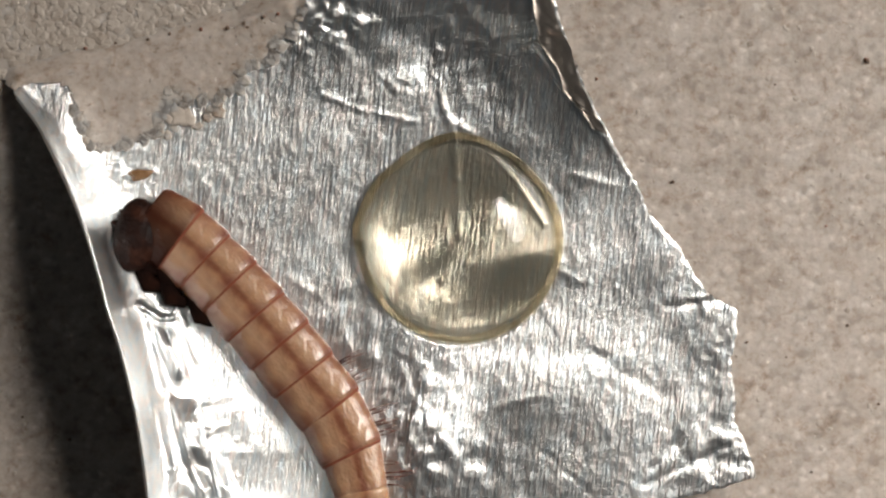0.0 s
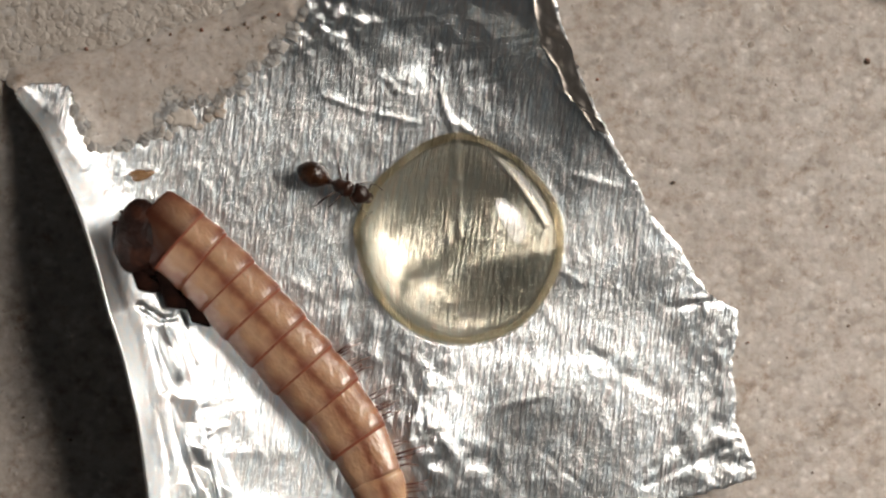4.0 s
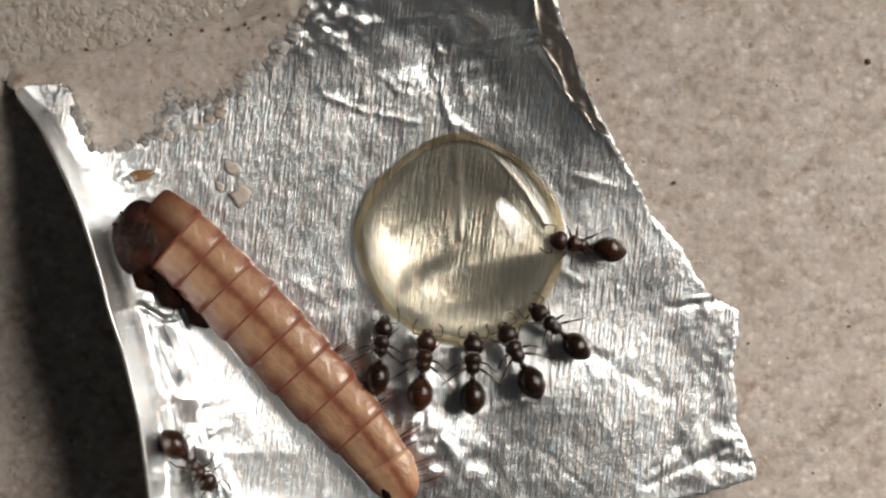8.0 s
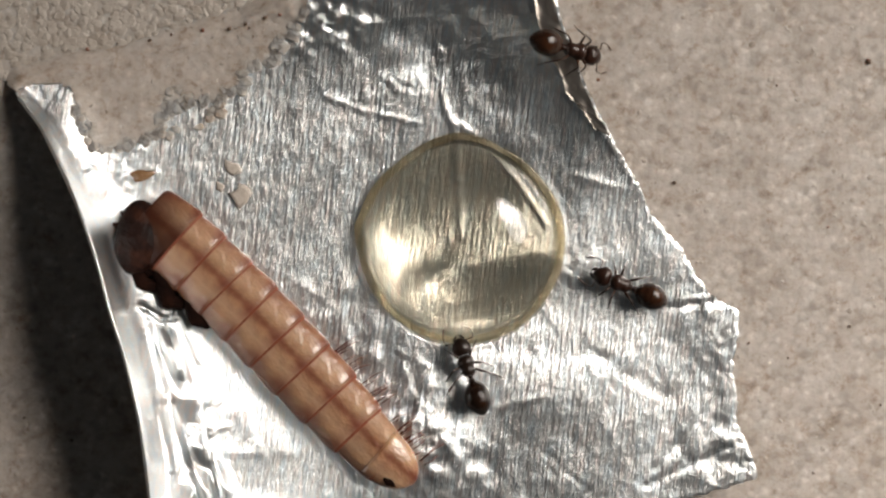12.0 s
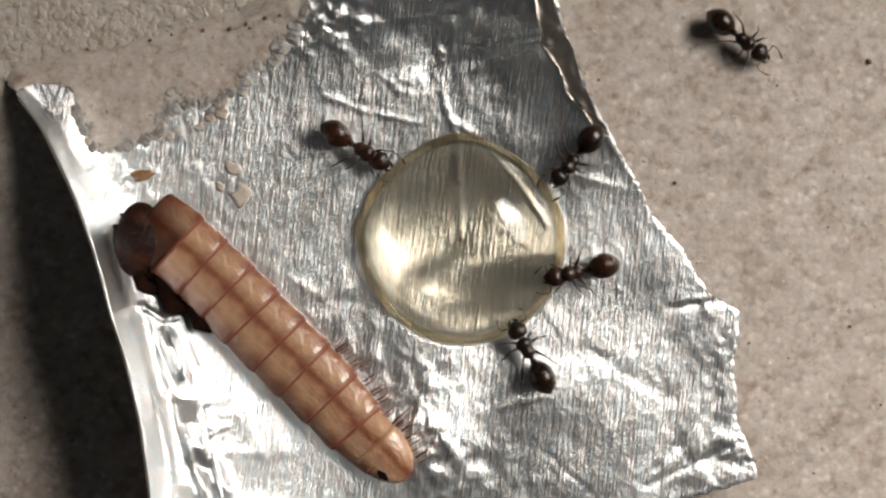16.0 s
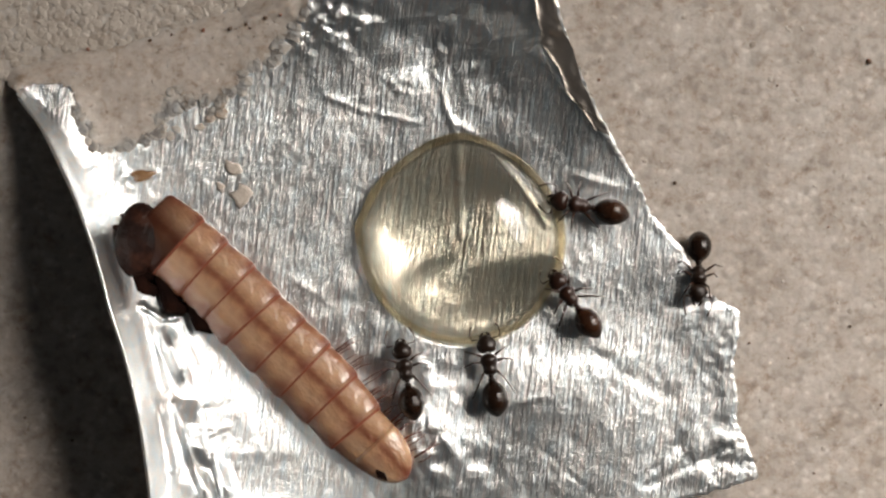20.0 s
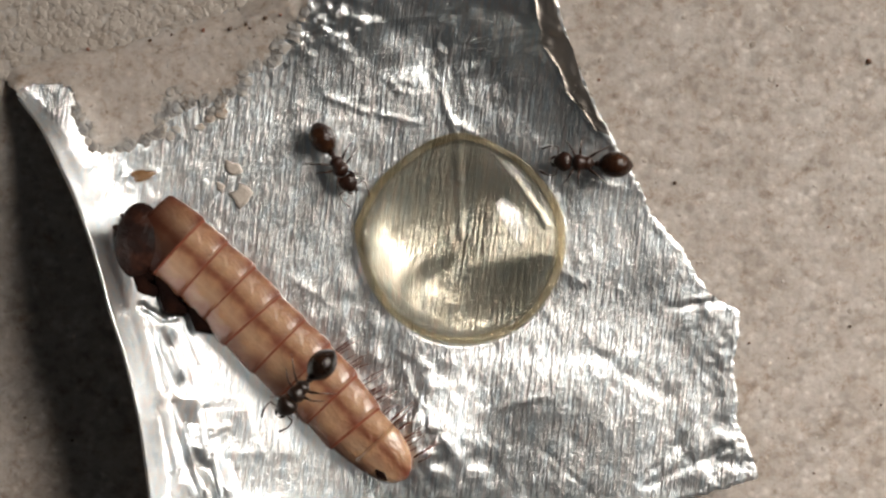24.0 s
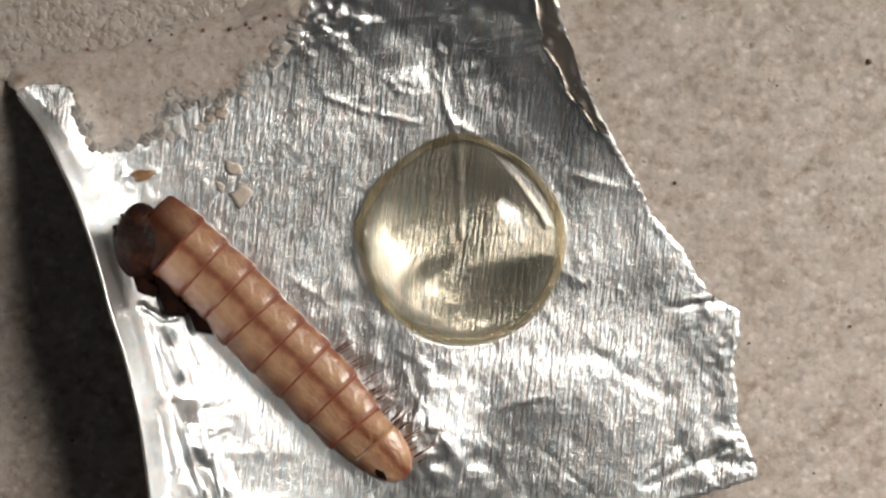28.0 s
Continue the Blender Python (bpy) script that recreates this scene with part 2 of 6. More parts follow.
def larva_skin(name, tones, joint, neck=None):
    """Waxy skin; it reddens towards the rear joint and along the seam of the back. Highlights and a shaded flank are
    painted in.
    """
    m = cuticle_material(name, tones, 0.33, 0.2 if neck else 0.35)
    nt = m.node_tree
    b = nt.nodes["Principled BSDF"]
    base = b.inputs["Base Color"].links[0].from_socket
    lines = noise_tex(nt, scaled(nt, 0.5, 5.0, 5.0), 1.0, 3.0, 0.6)
    dents = noise_tex(nt, scaled(nt, 1.1, 1.6, 1.6), 1.0, 3.0, 0.6)
    nt.links.new(bump(nt, lines.outputs[0], 0.000004, 1.0, bump(nt, dents.outputs[0], 0.00011)), b.inputs["Normal"])
    blotch = noise_tex(nt, scaled(nt, 0.8, 0.9, 0.9), 1.0, 4.0, 0.6, 0.5)
    tinge = ramp(nt, blotch.outputs[0], [(0.34, (0.62, 0.46, 0.38)), (0.50, (1.0, 0.96, 0.92)), (0.66, (1.16, 1.18, 1.16))])
    stain = nt.nodes.new("ShaderNodeMix")
    stain.data_type, stain.blend_type = "RGBA", "MULTIPLY"
    stain.inputs[0].default_value = 0.8
    nt.links.new(base, stain.inputs[6])
    nt.links.new(tinge.outputs[0], stain.inputs[7])
    base = stain.outputs[2]
    c = nt.nodes.new("ShaderNodeTexCoord")
    sep = nt.nodes.new("ShaderNodeSeparateXYZ")
    nt.links.new(c.outputs["Object"], sep.inputs[0])
    def near(socket, at, width):
        sub = nt.nodes.new("ShaderNodeMath")
        sub.operation = "SUBTRACT"
        sub.inputs[1].default_value = at * UNIT
        nt.links.new(socket, sub.inputs[0])
        ab = nt.nodes.new("ShaderNodeMath")
        ab.operation = "ABSOLUTE"
        nt.links.new(sub.outputs[0], ab.inputs[0])
        mr = nt.nodes.new("ShaderNodeMapRange")
        mr.inputs["From Min"].default_value, mr.inputs["From Max"].default_value = 0, width * UNIT
        mr.inputs["To Min"].default_value, mr.inputs["To Max"].default_value = 1, 0
        nt.links.new(ab.outputs[0], mr.inputs["Value"])
        return mr.outputs[0]
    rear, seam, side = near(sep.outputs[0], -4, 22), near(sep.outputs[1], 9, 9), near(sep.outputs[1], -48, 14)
    # pale columns paint long highlights, the last entry shade on the south-west flank
    tints_and_shading = [(rear, 0.95, joint), (near(sep.outputs[0], -64, 15), 0.5, joint), (near(sep.outputs[1], 34, 26), 0.42, (0.60, 0.42, 0.275)), (near(sep.outputs[1], -20, 26), 0.46, (0.60, 0.42, 0.275)), (seam, 0.55, joint), (side, 0.40, joint), (near(sep.outputs[1], 62, 22), 0.45, joint), (near(sep.outputs[1], -66, 18), 0.5, joint), (near(sep.outputs[1], -60, 40), 0.5, (0.19, 0.085, 0.045))]
    if neck:
        tints_and_shading += [(near(sep.outputs[0], -78, 75), 0.9, (0.075, 0.020, 0.011)), (near(sep.outputs[1], -45, 120), 1.0, neck), (near(sep.outputs[1], -50, 100), 1.0, neck)]
    for fac, weight, tone in tints_and_shading:
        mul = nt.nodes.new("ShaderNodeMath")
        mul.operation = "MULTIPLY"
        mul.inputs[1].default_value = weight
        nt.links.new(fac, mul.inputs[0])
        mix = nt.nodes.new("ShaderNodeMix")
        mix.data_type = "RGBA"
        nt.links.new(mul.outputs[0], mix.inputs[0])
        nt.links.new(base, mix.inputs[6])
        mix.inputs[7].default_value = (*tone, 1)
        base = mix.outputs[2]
    nt.links.new(base, b.inputs["Base Color"])
    # a thin wet film
    b.inputs["Coat Weight"].default_value = 0.0 if neck else 0.35
    b.inputs["Coat Roughness"].default_value = 0.18
    nt.links.new(bump(nt, dents.outputs[0], 0.00005), b.inputs["Coat Normal"])
    return m


SKIN_TONES = ((0.200, 0.086, 0.044), (0.335, 0.182, 0.100), (0.49, 0.322, 0.192))
WORM = larva_skin("larva_skin", SKIN_TONES, (0.15, 0.043, 0.025))
WORM_NECK = larva_skin("larva_neck_skin", SKIN_TONES, (0.13, 0.04, 0.024), (0.026, 0.007, 0.004))
WORM_NECK.node_tree.nodes["Principled BSDF"].inputs["Specular IOR Level"].default_value = 0.10
WORM_BAND = cuticle_material("larva_joint", ((0.13, 0.036, 0.020), (0.19, 0.058, 0.034), (0.27, 0.098, 0.060)), 0.7)
WORM_BAND.node_tree.nodes["Principled BSDF"].inputs["Specular IOR Level"].default_value = 0.15
# near black: the shade below the head is put into the leg colour
WORM_LEG_SHADED = cuticle_material("larva_leg_shaded", ((0.004, 0.002, 0.002), (0.008, 0.003, 0.002), (0.02, 0.007, 0.004)), 0.85)
WORM_LEG_SHADED.node_tree.nodes["Principled BSDF"].inputs["Specular IOR Level"].default_value = 0.04
WORM_HEAD = cuticle_material("larva_head", ((0.004, 0.002, 0.0015), (0.013, 0.0045, 0.003), (0.055, 0.020, 0.011)), 0.45)
WORM_HEAD.node_tree.nodes["Principled BSDF"].inputs["Specular IOR Level"].default_value = 0.12
roughen(WORM_HEAD, 2.6, 0.00017)


# ---- mesh helpers ----
def mesh_ob(name, verts, faces, mat, parent=None, smooth=True):
    me = bpy.data.meshes.new(name)
    me.from_pydata(verts, [], faces)
    me.materials.append(mat)
    me.polygons.foreach_set("use_smooth", np.full(len(me.polygons), smooth))
    me.update()
    ob = new(name, me)
    ob.parent = parent
    return ob


def part(name, bm, mat, parent, label=""):
    me = bpy.data.meshes.new(name)
    bm.to_mesh(me)
    bm.free()
    me.materials.append(mat)
    for p in me.polygons:
        p.use_smooth = True
    ob = new(name, me)
    ob.parent = parent
    if label:
        ob["label"] = label
    return ob


def plan(u, v):
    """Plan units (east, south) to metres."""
    return (u - 784) * UNIT, (441 - v) * UNIT


def lattice(ix, iy, seed):
    h = (ix.astype(np.int64) * 374761393 + iy.astype(np.int64) * 668265263 + seed * 974634777) & 0xFFFFFFFF
    h = ((h ^ (h >> 13)) * 1274126177) & 0xFFFFFFFF
    return ((h ^ (h >> 16)) & 0xFFFF) / 65535.0


def vnoise(x, y, seed):
    x, y = np.asarray(x, float), np.asarray(y, float)
    ix, iy = np.floor(x), np.floor(y)
    fx, fy = x - ix, y - iy
    fx, fy = fx * fx * fx * (fx * (6 * fx - 15) + 10), fy * fy * fy * (fy * (6 * fy - 15) + 10)
    a, b = lattice(ix, iy, seed), lattice(ix + 1, iy, seed)
    c, d = lattice(ix, iy + 1, seed), lattice(ix + 1, iy + 1, seed)
    return (a * (1 - fx) + b * fx) * (1 - fy) + (c * (1 - fx) + d * fx) * fy - 0.5


# ---- the foil's shape ----
EDGE_NORTH = [(24, 164), (40, 146), (80, 138), (135, 122), (205, 112), (300, 84), (365, 62), (430, 46), (475, 22), (520, 4), (560, -30), (640, -110), (800, -170), (930, -160),
              (975, -70)]
EDGE_EAST = [(984, 0), (1000, 62), (1014, 100), (1030, 140), (1052, 190), (1072, 226), (1086, 258), (1112, 300), (1134, 340), (1146, 376), (1172, 402), (1200, 434),
             (1218, 462), (1232, 492), (1254, 520), (1280, 536), (1306, 550), (1304, 590), (1296, 628), (1294, 662), (1302, 700), (1300, 748), (1318, 780), (1332, 822)]
EDGE_SOUTH = [(1338, 844), (1296, 858), (1240, 874), (1180, 890), (1080, 925), (900, 965), (600, 985), (400, 990)]
EDGE_WEST = [(285, 980), (268, 930), (262, 882), (254, 820), (243, 742), (230, 684), (214, 620), (190, 548), (176, 490), (158, 430), (138, 372), (112, 312), (92, 270),
             (70, 224)]
FOIL_EDGE = EDGE_NORTH + EDGE_EAST + EDGE_SOUTH + EDGE_WEST
FOIL_E = np.array(FOIL_EDGE, float)


def inside(px, py, poly):
    res = np.zeros(px.shape, bool)
    j = len(poly) - 1
    for i in range(len(poly)):
        xi, yi, xj, yj = *poly[i], *poly[j]
        if yi != yj:
            res ^= ((yi > py) != (yj > py)) & (px < (xj - xi) * (py - yi) / (yj - yi) + xi)
        j = i
    return res


def seg_dist(px, py, a, b):
    dx, dy = b[0] - a[0], b[1] - a[1]
    t = np.clip(((px - a[0]) * dx + (py - a[1]) * dy) / (dx * dx + dy * dy), 0, 1)
    return np.hypot(px - a[0] - t * dx, py - a[1] - t * dy), t


STEP = 4
GU, GV = np.meshgrid(np.arange(-40, 1440, STEP), np.arange(-200, 1040, STEP))


def blob(u, v, su, sv, turn=0.0):
    c, s = cos(radians(turn)), sin(radians(turn))
    du, dv = GU - u, GV - v
    return np.exp(-((du * c + dv * s) / su) ** 2 - ((-du * s + dv * c) / sv) ** 2)


def foil_heights():
    # tilt: how far the sheet faces east (positive) or west
    tilt = -0.02 - 0.05 * np.clip((GU - 400) / 600.0, 0, 1) + 0.04 * np.clip((GV - 500) / 300, -1, 1)
    left = 190 + (GV - 180) * 0.32
    tilt += 0.17 / (1 + np.exp((GU - left - 40) / 40.0))
    z = np.zeros(GU.shape)
    z[:, ::-1] = np.cumsum(tilt[:, ::-1], axis=1) * STEP
    z -= z[:, 285:286]
    z += 34
    # places that lean east (positive) or west more than the sheet round them
    for u, v, su, sv, k in ((390, 720, 150, 260, 0.09), (1090, 560, 130, 120, 0.05), (1150, 760, 160, 120, 0.05), (795, 100, 55, 110, -0.20), (890, 50, 150, 120, -0.42), (935, 245, 60, 50, 0.16), (1195, 470, 60, 70, 0.14), (85, 195, 70, 55, -0.36), 
                            (715, 665, 100, 80, -0.15), (95, 205, 70, 60, -0.14), (690, 110, 220, 130, -0.13), (1055, 310, 70, 90, 0.14), (870, 690, 110, 75, -0.13), (700, 150, 80, 60, -0.12), (690, 790, 90, 100, -0.15), (500, 240, 150, 160, -0.05),
                            (1150, 640, 120, 60, 0.03), (690, 720, 150, 120, -0.13), (560, 820, 120, 110, -0.14)):
        z -= k * (GU - u) * blob(u, v, su, sv)
    z -= 0.36 * (GV - 50) * blob(870, 45, 130, 110)
    # a shallow trough from north to south
    dv = GV - 430.0
    z += np.where(dv > 0, 0.05 * 110 * np.log(np.cosh(dv / 110)), 0.20 * 190 * np.log(np.cosh(dv / 190)))
    # under the drop: level in the west, a crease with the sheet falling away south of it
    crease = GV - (452 + 0.00085 * (GU - 905) ** 2 - 0.10 * (GU - 905))
    under = np.clip(1.5 - (np.hypot(GU - 812, GV - 421) / 180) ** 8, 0, 1)
    south = 4 * np.logaddexp(0, crease / 4)
    north = 4 * np.logaddexp(0, -crease / 4)
    z += (14 * np.exp(-(north / 80) ** 2) - 60 * (1 - np.logaddexp(0, (1 - south / 165) * 8) / 8)) * np.exp(-((GU - 845) / 165) ** 2) * under + 12 * np.clip(1.2 - (np.hypot(GU - 812, GV - 421) / 150) ** 4, 0, 1)
    for u, v, su, sv, k in ((684, 466, 90, 110, 0.44), (740, 380, 110, 90, 0.14), (920, 370, 90, 80, -0.05)):
        z -= k * (GU - u) * blob(u, v, su, sv) * under / (1 + np.exp(np.clip((crease + 12 - 48 * blob(655, 495, 65, 80)) / 18, -30, 30)))
    # soft dents and wrinkles
    z += 5 * vnoise(GU / 110, GV / 110, 3) + 1.2 * vnoise(GU / 38, GV / 60, 4) + 0.8 * vnoise(GU / 15, GV / 28, 5)
    crumple = 0.6 * blob(575, 35, 70, 45) + 0.25 * blob(1265, 520, 45, 40) + 2.6 * blob(290, 290, 80, 55) + 0.22 * blob(720, 660, 90, 60) + 0.35 * blob(780, 830, 110, 60) + 0.4 * blob(1250, 800, 60, 60) + 0.3 * blob(620, 540, 60, 120)
    crumple += 0.25 * blob(800, 60, 260, 120)
    z += blob(330, 740, 80, 170) * 0.05 * (14 * vnoise(GU / 22, GV / 60, 61) + 30 * vnoise(GU / 45, GV / 80, 62))
    z += crumple * (10 * vnoise(GU / 15, GV / 24, 6) + 16 * vnoise(GU / 30, GV / 30, 7))
    z += (2.2 * blob(238, 298, 60, 36) + 0.45 * blob(1262, 522, 40, 30) + 1.3 * blob(575, 38, 60, 36) + 0.5 * blob(470, 90, 60, 40) + 0.5 * blob(690, 150, 80, 30) + 0.25 * blob(1270, 620, 30, 60) + 0.6 * blob(1300, 810, 40, 50)) * (5 * vnoise(GU / 8, GV / 8, 63) + 6 * vnoise(GU / 15, GV / 11, 64))
    # curled up along the western edge
    edge = np.full(GU.shape, 1e9)
    west = FOIL_EDGE[-14:] + FOIL_EDGE[:1]
    for a, b in zip(west, west[1:]):
        edge = np.minimum(edge, seg_dist(GU, GV, a, b)[0])
    z += 0.46 * 14 * np.logaddexp(0, (100 - edge) / 14) * np.clip((GV - 120) / 130, 0.12, 1)
    z += 140 * np.exp(-(edge / 15.0) ** 2) * np.interp(GV, [150, 370, 560, 880], [0.08, 0.85, 0.92, 0.34])
    z += 0.55 * 8 * np.logaddexp(0, (54 - edge) / 8) * np.clip((GV - 260) / 150, 0, 1)
    # fine parallel ripples in the dark northern corner
    ripple = np.sin((GV + 0.13 * (GU - 870) + 0.0006 * (GU - 870) ** 2 + 10 * vnoise(GU / 60, GV / 30, 81)) * 2 * pi / 15)
    z += 1.0 * ripple * blob(890, 70, 85, 60) * (0.7 + 1.2 * vnoise(GU / 40, GV / 12, 82))
    creases_by_drop = [((806, 240), (809, 330), 22, 4), ((809, 330), (812, 420), 18, 4), ((862, 278), (952, 398), 20, 4), ((830, 612), (1060, 632), -7, 19),
                       ((1180, 545), (1260, 530), -8, 7), ((700, 620), (760, 650), 4, 6), ((640, 400), (560, 440), 5, 6), ((450, 460), (560, 520), 7, 8),
                       ((1010, 310), (1100, 330), 5, 7), ((995, 480), (1030, 500), 4, 5)]
    creases_north = [((570, 168), (640, 196), 9, 5), ((640, 196), (740, 216), 8, 5), ((600, 178), (700, 160), 6, 4), ((778, 165), (800, 232), 12, 6), ((800, 215), (838, 238), 12, 7),
                     ((780, 62), (960, 46), 5, 6), ((770, 92), (950, 80), 5, 6), ((800, 128), (940, 104), 5, 6), ((640, 40), (800, 24), 7, 6),
                     ((690, 140), (790, 105), 5, 8)]
    creases_south = [((1060, 632), (1180, 700), -4, 12), ((1140, 860), (1290, 790), -6, 6), ((1155, 830), (1270, 700), -6, 5), ((1175, 845), (1280, 740), -4, 4), ((960, 800), (1040, 870), -4, 6),
                     ((880, 720), (960, 700), 5, 7)]
    for a, b, h, w in creases_by_drop + creases_north + creases_south:
        d, t = seg_dist(GU, GV, a, b)
        z += 0.34 * h * np.exp(-(d / w) ** 2) * (0.6 + 0.6 * vnoise(GU / 25, GV / 25, 9))
    # straight creases with flat facets between them, beside the larva
    for a, b, h, w_west, w_east in (((284, 566), (318, 655), 8, 20, 5), ((250, 540), (287, 690), 5, 6, 9), ((303, 712), (356, 890), 9, 5, 14), ((366, 770), (392, 890), 8, 5, 14), ((276, 712), (300, 830), 5, 10, 6),
                                    ((318, 560), (350, 640), 4, 6, 6), ((358, 722), (366, 765), 5, 5, 10), ((366, 765), (402, 752), 2, 8, 9), ((300, 830), (296, 890), 6, 8, 8),
                                    ((246, 540), (286, 564), 9, 7, 7), ((286, 564), (306, 562), 8, 6, 6), ((306, 562), (312, 542), 8, 7, 7)):
        side = (GU - a[0]) * (b[1] - a[1]) - (GV - a[1]) * (b[0] - a[0])
        z += h * np.clip(1 - seg_dist(GU, GV, a, b)[0] / np.where(side > 0, w_east, w_west), 0, 1)
    # facets turned north: middle and foot, half width, length of the rise and of the fall behind it, height, lean
    for u, v, half, rise, fall, h, lean in ((284, 574, 13, 40, 90, 21, 0.36), (324, 704, 20, 44, 80, 18, 0.2), (344, 768, 13, 22, 40, 10, 0.3), (350, 822, 10, 44, 90, 17, 0.3), (384, 812, 12, 50, 90, 18, 0.3), (320, 856, 22, 26, 60, 12, 0.0), (402, 700, 40, 24, 60, 5.5, 0.0)):
        along = GV - v
        taper = np.clip((half - np.abs(GU - u - lean * along)) / 12 + 0.5, 0, 1)
        z += h * taper * np.clip(np.minimum(along / rise, 1 - (along - rise) / fall), 0, 1)
    z += blob(735, 750, 75, 110) * (2.6 * vnoise(GU / 11, GV / 30, 67) + 2.2 * vnoise(GU / 9, GV / 12, 68))
    z += 3.2 * blob(232, 600, 26, 75) * vnoise(GU / 9, GV / 45, 66)
    # the folded hem along the north-east edge
    for a, b in zip([(945, 0), (958, 88), (996, 150), (1044, 214)], [(958, 88), (996, 150), (1044, 214), (1084, 262)]):
        d, t = seg_dist(GU, GV, a, b)
        z += 1.5 * np.exp(-(d / 6) ** 2)
    # lies on the sand: never under it
    return 6 + 7 * np.logaddexp(0, (z - 4) / 7)


FOIL_Z = foil_heights()


def foil_z(u, v):
    """Height of the foil, in plan units."""
    x, y = (np.asarray(u, float) + 40) / STEP, (np.asarray(v, float) + 200) / STEP
    ix = np.clip(np.floor(x).astype(int), 0, FOIL_Z.shape[1] - 2)
    iy = np.clip(np.floor(y).astype(int), 0, FOIL_Z.shape[0] - 2)
    fx, fy = np.clip(x - ix, 0, 1), np.clip(y - iy, 0, 1)
    return (FOIL_Z[iy, ix] * (1 - fx) + FOIL_Z[iy, ix + 1] * fx) * (1 - fy) + (FOIL_Z[iy + 1, ix] * (1 - fx) + FOIL_Z[iy + 1, ix + 1] * fx) * fy


def on_plan(u, v, z):
    """Metres of the place that stands over plan point u, v as the camera's straight look meets it at height z (plan units)."""
    k = 1 - z * UNIT / DIST
    return (u - 784) * UNIT * k, (441 - v) * UNIT * k, z * UNIT


def build_foil():
    poly = []
    rnd = random.Random(5)
    n = len(FOIL_EDGE)
    for i in range(n):
        (ax, ay), (bx, by) = FOIL_EDGE[i], FOIL_EDGE[(i + 1) % n]
        k = max(1, int(hypot(bx - ax, by - ay) / 6))
        nx, ny = -(by - ay), bx - ax
        ln = hypot(nx, ny) or 1
        rough = 2.6 if ax > 950 else 0.3
        for j in range(k):
            o = rnd.uniform(-rough, rough) if j else 0
            poly.append((ax + (bx - ax) * j / k + nx / ln * o, ay + (by - ay) * j / k + ny / ln * o))
    cu, cv = GU[:-1, :-1] + STEP / 2, GV[:-1, :-1] + STEP / 2
    keep = inside(cu, cv, poly)
    h, w = GU.shape
    used = np.zeros((h, w), int)
    for dy in (0, 1):
        for dx in (0, 1):
            used[dy:h - 1 + dy, dx:w - 1 + dx] += keep
    U, V = GU.astype(float).copy(), GV.astype(float).copy()
    P = np.array(poly)
    A, B = P, np.roll(P, -1, 0)
    D = B - A
    L2 = (D ** 2).sum(1) + 1e-9
    for y, x in zip(*np.where((used > 0) & (used < 4))):
        p = np.array((U[y, x], V[y, x]))
        t = np.clip(((p - A) * D).sum(1) / L2, 0, 1)
        q = A + D * t[:, None]
        i = ((q - p) ** 2).sum(1).argmin()
        if ((q[i] - p) ** 2).sum() < 40:
            U[y, x], V[y, x] = q[i]
    Z = foil_z(U, V)
    # the torn edge is finely crinkled
    torn = (used > 0) & (used < 4) & (U > 950)
    Z[torn] += np.random.RandomState(77).uniform(-2.8, -0.4, torn.sum())
    K = 1 - Z * UNIT / DIST
    ids = np.full((h, w), -1)
    sel = used > 0
    ids[sel] = np.arange(sel.sum())
    verts = np.stack([(U[sel] - 784) * UNIT * K[sel], (441 - V[sel]) * UNIT * K[sel], Z[sel] * UNIT], 1)
    yy, xx = np.where(keep)
    faces = np.stack([ids[yy, xx], ids[yy + 1, xx], ids[yy + 1, xx + 1], ids[yy, xx + 1]], 1)
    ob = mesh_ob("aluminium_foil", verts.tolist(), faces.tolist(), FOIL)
    so = ob.modifiers.new("thickness", "SOLIDIFY")
    so.thickness, so.offset, so.use_rim = 0.00003, -1, False
    # the hem folded back along the north-east edge
    inner = [(936, -60), (943, 0), (947, 28), (955, 62), (953, 76), (966, 92), (986, 120), (995, 146), (999, 164), (1018, 184), (1036, 206), (1050, 228)]
    outer = [(970, -60), (980, 0), (983, 28), (994, 58), (1011, 86), (1016, 112), (1024, 140), (1036, 164), (1046, 188), (1056, 206), (1066, 220), (1078, 240)]
    rows, across = 80, 16
    verts, faces = [], []
    for i in range(rows + 1):
        f = i / rows * (len(inner) - 1)
        k = min(int(f), len(inner) - 2)
        f -= k
        a = [inner[k][c] * (1 - f) + inner[k + 1][c] * f for c in (0, 1)]
        o = [outer[k][c] * (1 - f) + outer[k + 1][c] * f for c in (0, 1)]
        jag = 4 * float(vnoise(i / 1.6, 0.5, 44)) + rnd.uniform(-0.8, 0.8)
        for j in range(across + 1):
            g = j / across
            u, v = a[0] + jag * (1 - g) + (o[0] - a[0]) * g, a[1] + (o[1] - a[1]) * g
            lift = 3.0 + 8 * g + 3 * exp(-(g / 0.06) ** 2) + 8 * float(vnoise(u / 20, v / 17, 41)) * (1 - (2 * g - 1) ** 4)
            verts.append(on_plan(u, v, float(foil_z(u, v)) + lift))
    for i in range(rows):
        for j in range(across):
            k = i * (across + 1) + j
            faces.append((k, k + across + 1, k + across + 2, k + 1))
    hem = mesh_ob("folded_hem", verts, faces, FOIL_BACK, ob)
    hem["label"] = "folded and torn foil hem"
    so = hem.modifiers.new("thickness", "SOLIDIFY")
    so.thickness, so.offset, so.use_rim = 0.00002, -1, False
    # the west edge rolled over into a thin bead
    west = FOIL_EDGE[-14:] + FOIL_EDGE[:1]
    pts = []
    for (ax, ay), (bx, by) in zip(west, west[1:]):
        k = max(2, int(hypot(bx - ax, by - ay) / 9))
